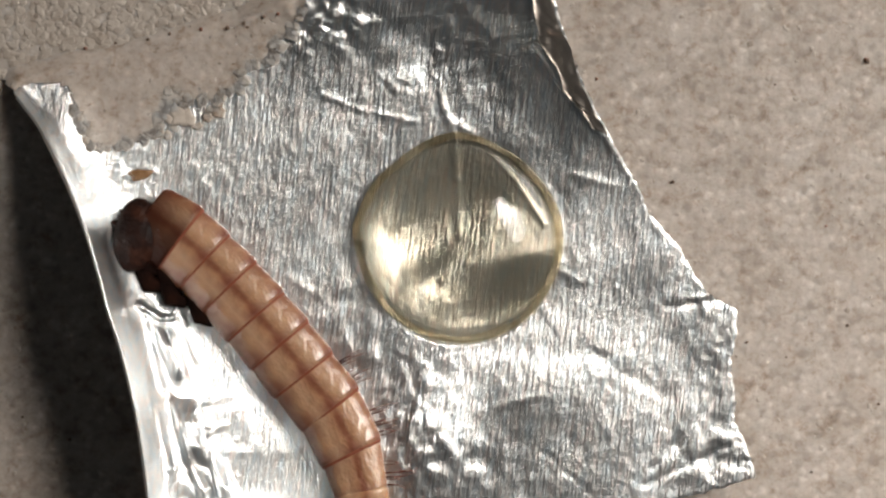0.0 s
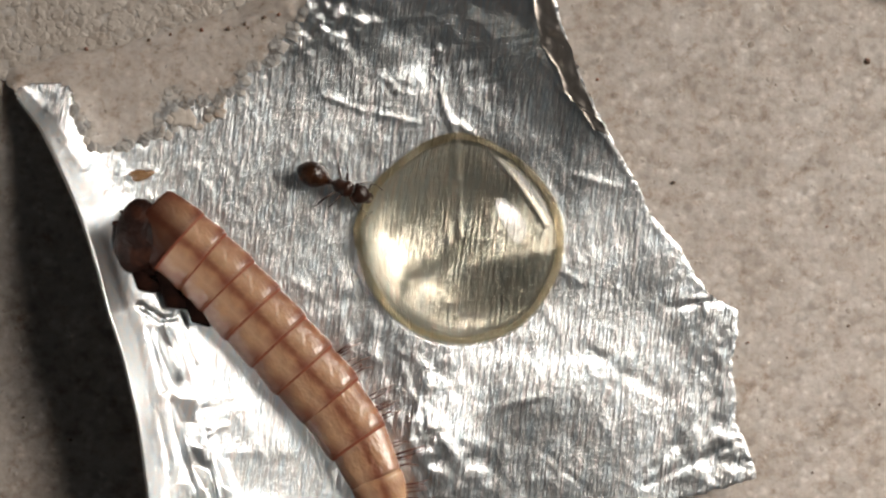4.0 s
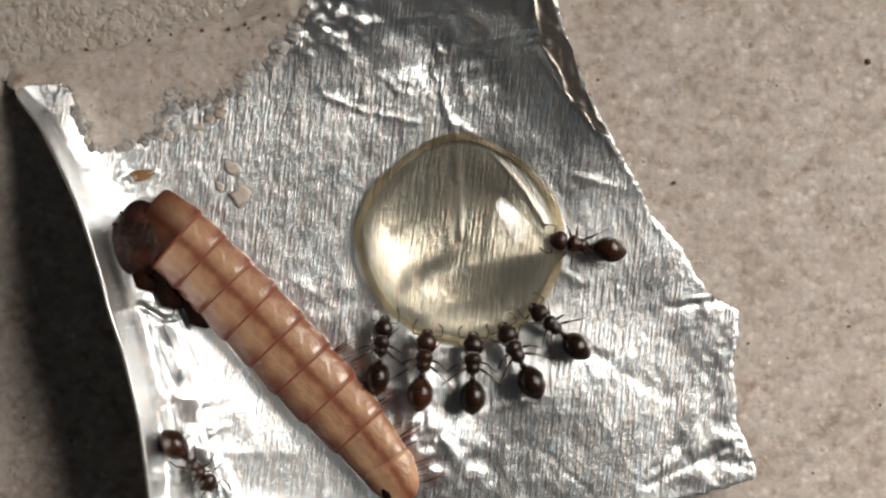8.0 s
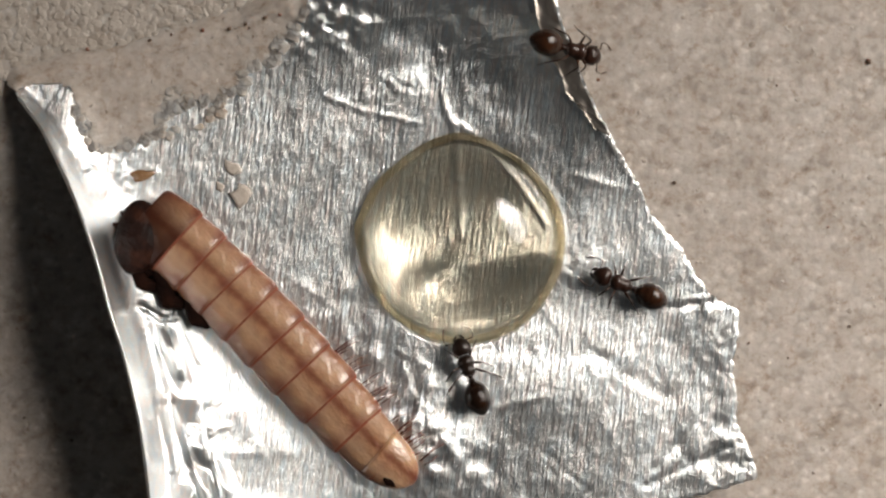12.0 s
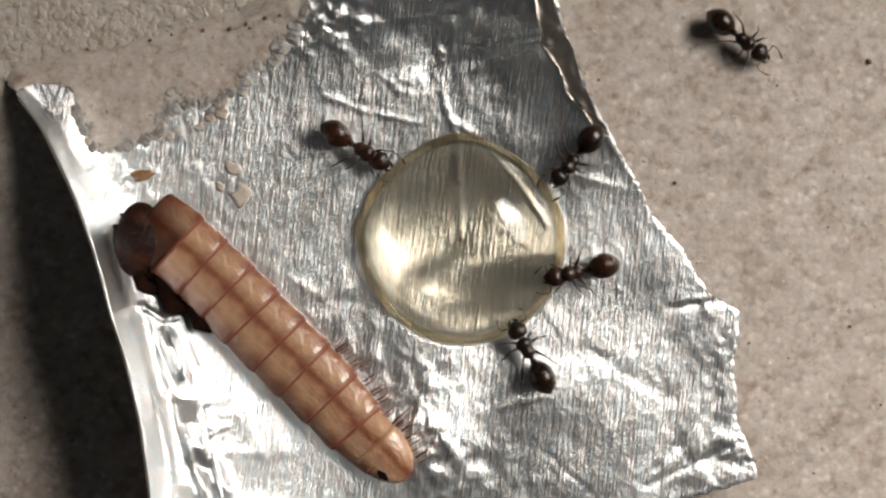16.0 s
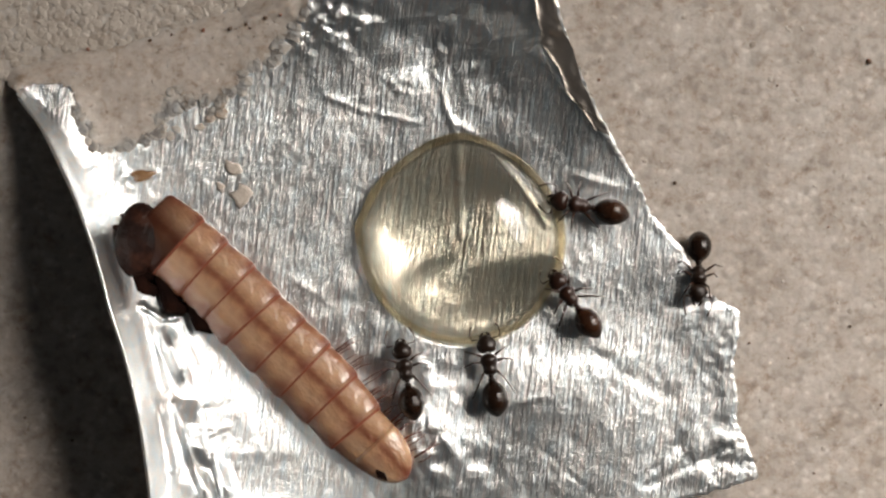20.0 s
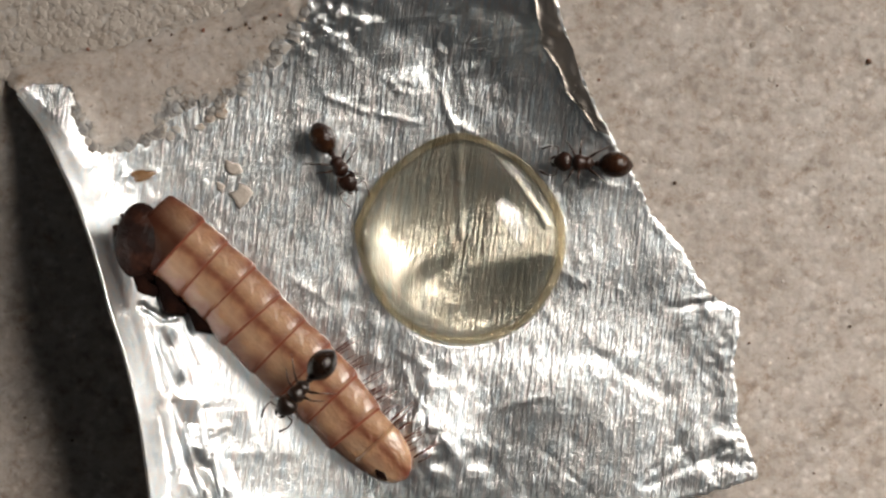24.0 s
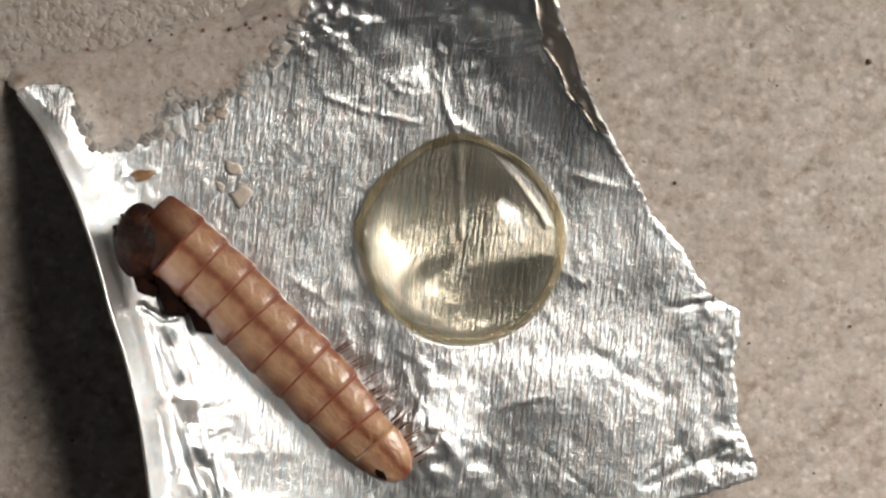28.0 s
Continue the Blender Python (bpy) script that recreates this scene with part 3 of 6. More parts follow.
        pts += [(ax + (bx - ax) * j / k, ay + (by - ay) * j / k) for j in range(k)]
    for _ in range(3):
        pts = [pts[0]] + [tuple((a[c] + 2 * m[c] + b[c]) / 4 for c in (0, 1)) for a, m, b in zip(pts, pts[1:], pts[2:])] + [pts[-1]]
    hs = [float(foil_z(u + 2, v)) for u, v in pts]
    hs = [sum(hs[max(0, i - 4):i + 5]) / len(hs[max(0, i - 4):i + 5]) for i in range(len(hs))]
    verts, faces = [], []
    for i, ((u, v), h) in enumerate(zip(pts, hs)):
        (au, av), (bu, bv) = pts[max(0, i - 1)], pts[min(len(pts) - 1, i + 1)]
        ln = hypot(bu - au, bv - av)
        nu, nv = -(bv - av) / ln, (bu - au) / ln
        for j in range(10):
            a = 2 * pi * j / 10
            verts.append(on_plan(u + nu * 3.4 * cos(a), v + nv * 3.4 * cos(a), h + 1 + 5 * sin(a)))
    for i in range(len(pts) - 1):
        faces += [(i * 10 + j, i * 10 + (j + 1) % 10, (i + 1) * 10 + (j + 1) % 10, (i + 1) * 10 + j) for j in range(10)]
    mesh_ob("rolled_edge", verts, faces, FOIL, ob)["label"] = "thin rolled foil edge"
    return tagged(ob, "crumpled torn piece of brushed aluminium foil lying on sand", "foil")


# ---- sand ----
def ico():
    g = (1 + 5 ** 0.5) / 2
    v = np.array([(-1, g, 0), (1, g, 0), (-1, -g, 0), (1, -g, 0), (0, -1, g), (0, 1, g), (0, -1, -g), (0, 1, -g), (g, 0, -1), (g, 0, 1), (-g, 0, -1), (-g, 0, 1)], float)
    f = [(0, 11, 5), (0, 5, 1), (0, 1, 7), (0, 7, 10), (0, 10, 11), (1, 5, 9), (5, 11, 4), (11, 10, 2), (10, 7, 6), (7, 1, 8), (3, 9, 4), (3, 4, 2), (3, 2, 6), (3, 6, 8),
         (3, 8, 9), (4, 9, 5), (2, 4, 11), (6, 2, 10), (8, 6, 7), (9, 8, 1)]
    return v / np.linalg.norm(v[0]), np.array(f)


def grains(name, U, V, Z, R, mat, seed, flat=0.11):
    """Joined rounded grains at plan points, heights and radii given."""
    rs = np.random.RandomState(seed)
    base, tri = ico()
    n = len(U)
    jig = 1 + 0.22 * rs.standard_normal((n, 12, 1)).clip(-1.5, 1.5)
    stretch = 1 + 0.18 * rs.standard_normal((n, 1, 3)).clip(-1.5, 1.5)
    ang = rs.uniform(0, 2 * pi, n)
    ca, sa = np.cos(ang)[:, None], np.sin(ang)[:, None]
    pts = base[None] * jig * stretch * np.asarray(R)[:, None, None]
    x = pts[:, :, 0] * ca - pts[:, :, 1] * sa
    y = pts[:, :, 0] * sa + pts[:, :, 1] * ca
    z = pts[:, :, 2] * flat
    k = (1 - np.asarray(Z) * UNIT / DIST)[:, None]
    V3 = np.stack([((np.asarray(U) - 784)[:, None] * k + x) * UNIT, ((441 - np.asarray(V))[:, None] * k + y) * UNIT, (np.asarray(Z)[:, None] + z) * UNIT], 2).reshape(-1, 3)
    F = (tri[None] + (np.arange(n) * 12)[:, None, None]).reshape(-1, 3)
    me = bpy.data.meshes.new(name)
    me.vertices.add(len(V3))
    me.vertices.foreach_set("co", V3.ravel())
    me.loops.add(F.size)
    me.loops.foreach_set("vertex_index", F.ravel().astype(np.int32))
    me.polygons.add(len(F))
    me.polygons.foreach_set("loop_start", np.arange(0, F.size, 3, dtype=np.int32))
    me.polygons.foreach_set("use_smooth", np.zeros(len(F), bool))
    me.update(calc_edges=True)
    me.materials.append(mat)
    return new(name, me)


def ground_z(U, V):
    return 0.2 + 1.2 * vnoise(np.asarray(U) / 60, np.asarray(V) / 60, 21) + 0.4 * vnoise(np.asarray(U) / 24, np.asarray(V) / 24, 22)


def build_ground():
    # packed sand out over the table, and loose grains half sunk in it
    s = 0.5
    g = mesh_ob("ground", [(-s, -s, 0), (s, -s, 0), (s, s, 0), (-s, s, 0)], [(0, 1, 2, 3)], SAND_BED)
    tagged(g, "bed of packed pale beige quartz sand", "sand", kind="structure")
    rs = np.random.RandomState(11)
    n = 420
    uu, vv = rs.uniform(-90, 1660, n), rs.uniform(-90, 970, n)
    more = rs.uniform(-90, 640, 1900), rs.uniform(-90, 150, 1900)
    uu, vv = np.append(uu, more[0]), np.append(vv, more[1])
    covered = inside(uu, vv, [((x - 700) * 0.93 + 700, (y - 450) * 0.9 + 450) for x, y in FOIL_EDGE]) & (uu > 330)
    uu, vv = uu[~covered], vv[~covered]
    r = np.where((uu < 640) & (vv < 150), rs.uniform(5.0, 10.0, len(uu)), rs.uniform(3.0, 5.5, len(uu)))
    ob = grains("sand", uu, vv, ground_z(uu, vv), r, SAND, 12, 0.24)
    tagged(ob, "loose pale translucent quartz sand grains", "sand", kind="stuff")


def drift_z(u, v):
    """Height of the drift's top: on the foil, and running out over its edge down to the ground."""
    top = foil_z(u, v) + 3.2 + 1.4 * vnoise(u / 11, v / 11, 51) + 2 * vnoise(u / 40, v / 40, 52)
    far = np.full(np.shape(u), 1e9)
    for a, c in zip(FOIL_EDGE[:9], FOIL_EDGE[1:10]):
        far = np.minimum(far, seg_dist(u, v, a, c)[0])
    far = np.clip(np.where(inside(u, v, FOIL_EDGE), 0, far) / 40, 0, 1)
    far = far * far * (3 - 2 * far)
    return top * (1 - far) + (ground_z(u, v) - 1.5) * far


def build_sand_on_foil():
    area = [(150, 236), (138, 205), (128, 176), (120, 152), (92, 147), (62, 148), (38, 153), (26, 160), (10, 148), (-24, 130), (-10, 96), (70, 60), (110, 46), (180, 32), (280, 4), (350, -18), (420, -34), (475, -40), (530, -30), (540, 8), (524, 22), (519, 40), (512, 62), (490, 74), (484, 98), (440, 118), (425, 150), (395, 160), (372, 175),
            (330, 178), (295, 190), (280, 230), (240, 250), (200, 262), (178, 266), (163, 258)]
    rs = np.random.RandomState(31)
    # the packed drift itself
    step = 3
    gu, gv = np.meshgrid(np.arange(-40, 560, step), np.arange(-50, 300, step))
    ju, jv = gu + 7 * vnoise(gu / 9, gv / 9, 53) + rs.uniform(-1, 1, gu.shape), gv + 7 * vnoise(gu / 9, gv / 9, 54) + rs.uniform(-1, 1, gv.shape)
    keep = inside(gu[:-1, :-1] + step / 2, gv[:-1, :-1] + step / 2, area)
    hz = drift_z(ju, jv)
    k = 1 - hz * UNIT / DIST
    verts = np.stack([(ju - 784) * UNIT * k, (441 - jv) * UNIT * k, hz * UNIT], 2).reshape(-1, 3)
    yy, xx = np.where(keep)
    w = gu.shape[1]
    faces = np.stack([yy * w + xx, (yy + 1) * w + xx, (yy + 1) * w + xx + 1, yy * w + xx + 1], 1)
    used = np.unique(faces)
    remap = np.full(len(verts), -1)
    remap[used] = np.arange(len(used))
    drift = mesh_ob("sand_drift", verts[used].tolist(), remap[faces].tolist(), SAND_DRIFT)
    tagged(drift, "thin drift of pale packed sand spilled over the foil", "sand", kind="stuff")
    # grains along its rim and scattered in front of it
    uu, vv = rs.uniform(110, 540, 3000), rs.uniform(-10, 280, 3000)
    near = np.full(len(uu), 1e9)
    for a, c in zip(area, area[1:] + area[:1]):
        near = np.minimum(near, seg_dist(uu, vv, a, c)[0])
    pick = (near < 8) & (rs.uniform(0, 1, len(uu)) < 0.45) & (vv > 210 - 0.36 * uu)
    uu, vv = uu[pick], vv[pick]
    eu, ev = rs.uniform(285, 410, 18), rs.uniform(150, 240, 18)
    uu, vv = np.append(uu, eu), np.append(vv, ev)
    r = rs.uniform(6.0, 12.5, len(uu))
    ob = grains("sand_on_foil", uu, vv, foil_z(uu, vv) + 2.8, r, SAND_DRIFT, 32, 0.22)
    tagged(ob, "pale sand grains along the edge of the drift on the foil", "sand", kind="stuff")


# ---- honey drop ----
DROP_U, DROP_V, DROP_H = 812.0, 421.0, 100.0
DROP_RADII = [(0, 184), (12, 184), (25, 180), (38, 176), (52, 176), (65, 176), (78, 182), (92, 187), (105, 182), (118, 176), (132, 174), (150, 180), (165, 183), (174, 189), (184, 184), (195, 181),
              (210, 182), (225, 182), (238, 183), (250, 184), (264, 186), (278, 186), (292, 186), (305, 186), (318, 184), (332, 184), (346, 185)]


def drop_radius(a):
    a = math.degrees(a) % 360
    ks = DROP_RADII + [(360, DROP_RADII[0][1])]
    for (a0, r0), (a1, r1) in zip(ks, ks[1:]):
        if a <= a1:
            return r0 + (r1 - r0) * (a - a0) / (a1 - a0)


def build_drop():
    na, nr = 160, 44
    verts, faces = [], []
    base = float(foil_z(DROP_U, DROP_V))
    def ring(f, z):
        for i in range(na):
            a = 2 * pi * i / na
            u, v = DROP_U + cos(a) * drop_radius(a) * f, DROP_V - sin(a) * drop_radius(a) * f
            verts.append((u, v, z, f))
    fr = [0.91 * sin(pi / 2 * (i + 1) / (nr - 8)) for i in range(nr - 8)] + [0.91 + 0.09 * (i + 1) / 8 for i in range(8)]
    for f in fr:
        ring(f, DROP_H * (0.13 * (1 - f) / 0.09 if f > 0.91 else 0.13 + 0.87 * max(0.0, 1 - (f / 0.91) ** 2.3) ** 0.62))
    ring(0.985, -14.0)
    out = []
    # the level at its foot: a plane through the foil round the rim
    ring_a = np.linspace(0, 2 * pi, 48, endpoint=False)
    ring_z = foil_z(DROP_U + 184 * np.cos(ring_a), DROP_V - 184 * np.sin(ring_a))
    lean_u, lean_v, level = 2 * (ring_z * np.cos(ring_a)).mean() / 184, -2 * (ring_z * np.sin(ring_a)).mean() / 184, ring_z.mean()
    base = float(level)
    for u, v, z, f in verts:
        g = level + lean_u * (u - DROP_U) + lean_v * (v - DROP_V)
        zz = (base * (1 - f * f) + g * f * f) + z if z > -10 else 4.0
        out.append(on_plan(u, v, zz))
    out.append(on_plan(DROP_U, DROP_V, base + DROP_H))
    out.append(on_plan(DROP_U, DROP_V, 3.0))
    top, low = len(out) - 2, len(out) - 1
    for i in range(na):
        j = (i + 1) % na
        faces.append((top, i, j))
        for k in range(nr):
            faces.append((k * na + i, (k + 1) * na + i, (k + 1) * na + j, k * na + j))
        faces.append((low, nr * na + j, nr * na + i))
    ob = mesh_ob("honey_drop", out, faces, HONEY)
    tagged(ob, "clear pale yellow drop of honey domed on the foil", "honey drop")
    # the thickened golden foot all round it
    verts, faces = [], []
    for f, h in ((0.938, 13.0), (0.952, 13.4), (0.970, 11.5), (0.988, 8.0), (1.006, 4.0), (1.008, -12.0)):
        for i in range(na):
            a = 2 * pi * i / na
            r = drop_radius(a) * (f if f > 1 else f + (1 - f) * 0.5 * float(vnoise(i / 5.0, f * 3, 71)))
            u, v = DROP_U + cos(a) * r, DROP_V - sin(a) * r
            verts.append(on_plan(u, v, level + lean_u * (u - DROP_U) + lean_v * (v - DROP_V) + h))
    for k in range(5):
        faces += [(k * na + i, (k + 1) * na + i, (k + 1) * na + (i + 1) % na, k * na + (i + 1) % na) for i in range(na)]
    rim = mesh_ob("rim", verts, faces, HONEY_RIM, ob)
    rim["label"] = "golden thickened foot of the drop"




def build_specks():
    """Dark grit among the pale sand, and specks standing in for dark crevices."""
    rs = random.Random(3)
    grit = material("brown_grit_and_crevice", (0.13, 0.085, 0.06), 0.6)[0]
    tint = material("rusty_grit_and_crevice", (0.20, 0.08, 0.05), 0.6)[0]
    base, tri = ico()
    # the last ten, along the foil's north edge, stand in for dark crevices
    for k, (u, v, r) in enumerate([(1535, 108, 6), (1533, 106, 4), (1191, 322, 4), (1437, 836, 3), (1500, 576, 3), (1056, 140, 3), (1322, 606, 3), (1392, 632, 2.5), (1372, 150, 2.5), (1462, 400, 2.5),
                                   (40, 738, 3), (124, 778, 4), (1556, 715, 3), (152, 86, 4), (205, 76, 3), (262, 70, 4), (300, 60, 3), (356, 52, 4), (403, 50, 5), (432, 41, 4), (466, 30, 5), (492, 25, 4), (438, 48, 3)]):
        z = float(ground_z(u, v)) + r * 0.5 if not 120 < u < 500 else float(drift_z(np.array([float(u)]), np.array([float(v)]))[0]) + 1.5
        x, y, z = on_plan(u, v, z)
        verts = [tuple(Vector(p) * r * UNIT * rs.uniform(0.6, 1.2)) for p in base]
        ob = mesh_ob("grit", verts, tri.tolist(), tint if k % 4 == 1 else grit)
        ob.location = (x, y, z)
        tagged(ob, "tiny dark speck for grit and dark crevices in pale sand", "grit", group="grit specks")


def build_moved_grains():
    """Three pale grains that get carried out onto the foil."""
    base, tri = ico()
    rs = random.Random(8)
    out = []
    for r in (17, 21, 10):
        m = 11
        rim = [(r * rs.uniform(0.55, 1.15), 2 * pi * (i + rs.uniform(-0.3, 0.3)) / m) for i in range(m)]
        verts = [(q * f * cos(a) * UNIT, q * f * sin(a) * 1.15 * UNIT, z * UNIT) for f, z in ((1.0, 0), (0.98, 1.6), (0.6, 2.4)) for q, a in rim]
        verts.append((0, 0, 2.6 * UNIT))
        faces = [(k * m + i, k * m + (i + 1) % m, (k + 1) * m + (i + 1) % m, (k + 1) * m + i) for k in (0, 1) for i in range(m)]
        faces += [(2 * m + i, 2 * m + (i + 1) % m, 3 * m) for i in range(m)]
        ob = mesh_ob("sand_grain", verts, faces, PALE_GRAIN)
        tagged(ob, "pale flat sand grain lying loose on the foil", "sand grain", group="loose grains")
        out.append(ob)
    return out


def build_flake():
    """A brown scale of husk by the larva's head."""
    n = 18
    amber = cuticle_material("dry_husk", ((0.12, 0.06, 0.025), (0.26, 0.15, 0.075), (0.48, 0.36, 0.24)), 0.25)
    verts, faces = [], []
    for k, (f, h) in enumerate(((1.0, 0.0), (0.8, 3.0), (0.45, 5.0), (0.02, 5.6))):
        for i in range(n):
            a = 2 * pi * i / n
            r = 1 + 0.16 * sin(3 * a + 1) + 0.08 * sin(5 * a)
            verts.append((cos(a) * 21 * f * r * UNIT, sin(a) * 10 * f * r * UNIT, h * UNIT))
    for k in range(3):
        faces += [(k * n + i, k * n + (i + 1) % n, (k + 1) * n + (i + 1) % n, (k + 1) * n + i) for i in range(n)]
    ob = mesh_ob("husk_flake", verts, faces, amber)
    x, y, z = on_plan(248, 309, float(foil_z(248, 309)) + 9)
    ob.matrix_world = pose(x, y, z, 0, 8, 8)
    tagged(ob, "small dry brown husk flake on the crumpled foil", "flake")


# ---- larva ----
# joints along the larva's axis from neck to tail tip, plan units, at six times; the last number of a column is the width there
LARVA_TIMES = (0.0, 3.0, 8.0, 11.0, 17.0, 28.0)
BENT_EARLY = [(266, 384), (320, 424), (362, 463), (406, 508), (452, 561), (495, 611), (536, 664), (585, 725), (622, 803), (640, 876), (652, 950)]
BENT = [(266, 384), (316, 428), (359, 462), (402, 506), (447, 555), (492, 604), (536, 655), (585, 711), (631, 787), (658, 857), (684, 930)]
STRETCHED = [(265, 386), (310, 425), (352, 463), (396, 510), (441, 554), (487, 603), (531, 652), (580, 704), (632, 761), (682, 824), (724, 888)]
STRAIGHT = [(265, 386), (310, 426), (352, 464), (396, 510), (441, 554), (486, 603), (531, 652), (580, 705), (630, 760), (683, 818), (732, 858)]
SETTLING = [(264, 390), (311, 434), (355, 473), (400, 517), (442, 563), (489, 610), (534, 654), (582, 704), (625, 756), (676, 802), (717, 846)]
SETTLED = [(264, 391), (312, 436), (356, 475), (402, 518), (442, 565), (489, 611), (534, 654), (582, 704), (623, 755), (673, 800), (715, 845)]
LARVA_JOINTS = [BENT_EARLY, BENT, STRETCHED, STRAIGHT, SETTLING, SETTLED]
LARVA_WIDTH = (126, 135, 132, 134, 136, 135, 134, 128, 116, 92, 34)


def tube_rings(rings, n=28):
    """A skin over rings of (x, half width, half height, z): verts and faces, both ends closed."""
    verts, faces = [], []
    for x, hw, hh, z in rings:
        for i in range(n):
            a = 2 * pi * i / n
            verts.append((x * UNIT, cos(a) * hw * UNIT, (z + sin(a) * hh) * UNIT))
    m = len(rings)
    for k in range(m - 1):
        for i in range(n):
            j = (i + 1) % n
            faces.append((k * n + i, k * n + j, (k + 1) * n + j, (k + 1) * n + i))
    faces.append(tuple(range(n))[::-1])
    faces.append(tuple((m - 1) * n + i for i in range(n)))
    return verts, faces


def larva_pose(k, i):
    """Pose of body segment i at key time k: origin at its rear joint, x along the body to the tail."""
    a, b = LARVA_JOINTS[k][i], LARVA_JOINTS[k][i + 1]
    half = LARVA_WIDTH[i + 1] * 0.20
    # rests on the foil along its whole length
    z = float(foil_z(b[0], b[1])) + half + 2
    ha = LARVA_WIDTH[i] * 0.20
    za = float(foil_z(a[0], a[1])) + ha + 2
    p, q = Vector(on_plan(a[0], a[1], za)), Vector(on_plan(b[0], b[1], z))
    d = q - p
    rz, ry = math.degrees(atan2(d.y, d.x)), -math.degrees(atan2(d.z, hypot(d.x, d.y)))
    return pose(q.x, q.y, q.z, 0, ry, rz)


def build_larva():
    base = new("mealworm")
    bx, by, bz = on_plan(470, 585, float(foil_z(470, 585)))
    base.location = (bx, by, bz)
    tagged(base, "glossy tan mealworm larva with reddish segment joints lying on the foil", "mealworm")
    segments = []
    for i in range(10):
        length = max(hypot(J[i + 1][0] - J[i][0], J[i + 1][1] - J[i][1]) for J in LARVA_JOINTS) * 1.10
        w0, w1 = LARVA_WIDTH[i] / 2, LARVA_WIDTH[i + 1] / 2
        rings = []
        n = 12
        for k in range(n + 1):
            f = k / n
            w = (w0 * (1 - f) + w1 * f)
            w *= 0.925 + 0.085 * min(1, f / 0.88) ** 0.8
            if i == 9:
                w = w0 * (1 - f ** 2.2) ** 0.6 * 0.97 + 3
            if f < 0.1:
                w *= 0.94 + f * 0.6
            if f > 0.93 and i < 9:
                w *= 1.0 - (f - 0.93) * 0.30
            rings.append((-length * (1 - f), w, w * 0.45, 0))
        v, fc = tube_rings(rings, 36)
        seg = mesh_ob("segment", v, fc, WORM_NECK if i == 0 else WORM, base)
        if i < 9:
            w = w1 * 1.0
            v, fc = tube_rings([(-6.0, w * 0.955, w * 0.43, 0), (-3, w * 0.976, w * 0.439, 0), (0, w * 0.978, w * 0.440, 0), (3, w * 0.968, w * 0.435, 0), (5, w * 0.92, w * 0.415, 0)], 36)
            mesh_ob("joint_band", v, fc, WORM_BAND, seg)["label"] = "red-brown joint ring"
        segments.append(seg)
    # bristles along the hind segments, a dark smear by the tail
    rb = random.Random(4)
    for seg, half in zip(segments[6:], (66, 62, 54, 40)):
        for k in range(10):
            x, out = -rb.uniform(4, 60), rb.uniform(14, 48)
            v, fc = tube([(x, half - 6, -4), (x + 4, half + out * 0.5, 4), (x + rb.uniform(2, 14), half + out, rb.uniform(-4, 10))], [0.9, 0.7, 0.4], 5)
            mesh_ob("bristle", v, fc, WORM_BAND, seg)
    v, fc = tube_rings([(-50, 1.5, 1, 14.5), (-45, 5, 2, 14.5), (-37, 8, 2.4, 14), (-29, 4.5, 2, 13), (-22, 1, 1, 12)], 12)
    smear = mesh_ob("dark_smear", [(x, y - 26 * UNIT, z) for x, y, z in v], fc, WORM_LEG_SHADED, segments[9])
    smear["label"] = "dark dried smear"
    # three pairs of stubby legs under the first segments, their black holding painted shade
    for seg, reach in zip(segments[:3], (1.1, 0.98, 0.82)):
        for s, fore in ((-1, 6), (-0.8, -16)):
            s *= reach
            v, fc = tube([(-44 + fore, s * 50, -10), (-26 + fore, s * 76, -6), (-4 + fore, s * 88, -4), (14 + fore, s * 78, -6), (22 + fore, s * 62, -10)], [12, 17, 17, 12, 5], 10)
            mesh_ob("leg", v, fc, WORM_LEG_SHADED, seg)["label"] = "dark folded leg with shade painted in"
    # head capsule with jaws and feelers, tucked beside the foil's curled edge
    hb = bmesh.new()
    bmesh.ops.create_uvsphere(hb, u_segments=32, v_segments=20, radius=1)
    for v in hb.verts:
        x, y, z = v.co
        v.co = Vector((x * 44 + 8 - 10 * y * y, y * 66 - 4, z * 27 * (1 - 0.25 * abs(y)))) * UNIT
        v.co *= 1 + 0.07 * noise.noise(v.co * 700) + 0.03 * noise.noise(v.co * 2000)
    head = part("head", hb, WORM_HEAD, base, "dark brown head capsule")
    for s in (-1, 1):
        jb = bmesh.new()
        bmesh.ops.create_cone(jb, cap_ends=True, segments=10, radius1=8 * UNIT, radius2=3 * UNIT, depth=14 * UNIT)
        bmesh.ops.rotate(jb, verts=jb.verts, matrix=Matrix.Rotation(radians(-90), 3, "Y"))
        bmesh.ops.translate(jb, verts=jb.verts, vec=Vector((-38, s * 14 - 4, -8)) * UNIT)
        part("jaw", jb, WORM_HEAD, head)
        fb = bmesh.new()
        bmesh.ops.create_cone(fb, cap_ends=True, segments=8, radius1=4 * UNIT, radius2=2.5 * UNIT, depth=16 * UNIT)
        bmesh.ops.rotate(fb, verts=fb.verts, matrix=Matrix.Rotation(radians(-80), 3, "Y") )
        bmesh.ops.rotate(fb, verts=fb.verts, matrix=Matrix.Rotation(radians(-s * 40), 3, "Z"))
        bmesh.ops.translate(fb, verts=fb.verts, vec=Vector((-28, s * 34 - 4, 4)) * UNIT)
        part("feeler", fb, WORM_HEAD, head)
    return base, segments, head


def head_pose(k):
    a = LARVA_JOINTS[k][0]
    u, v = a[0] - 28, a[1] + 30
    x, y, z = on_plan(u, v, float(foil_z(u, v)) + 27)
    return pose(x, y, z, 0, 0, -14)


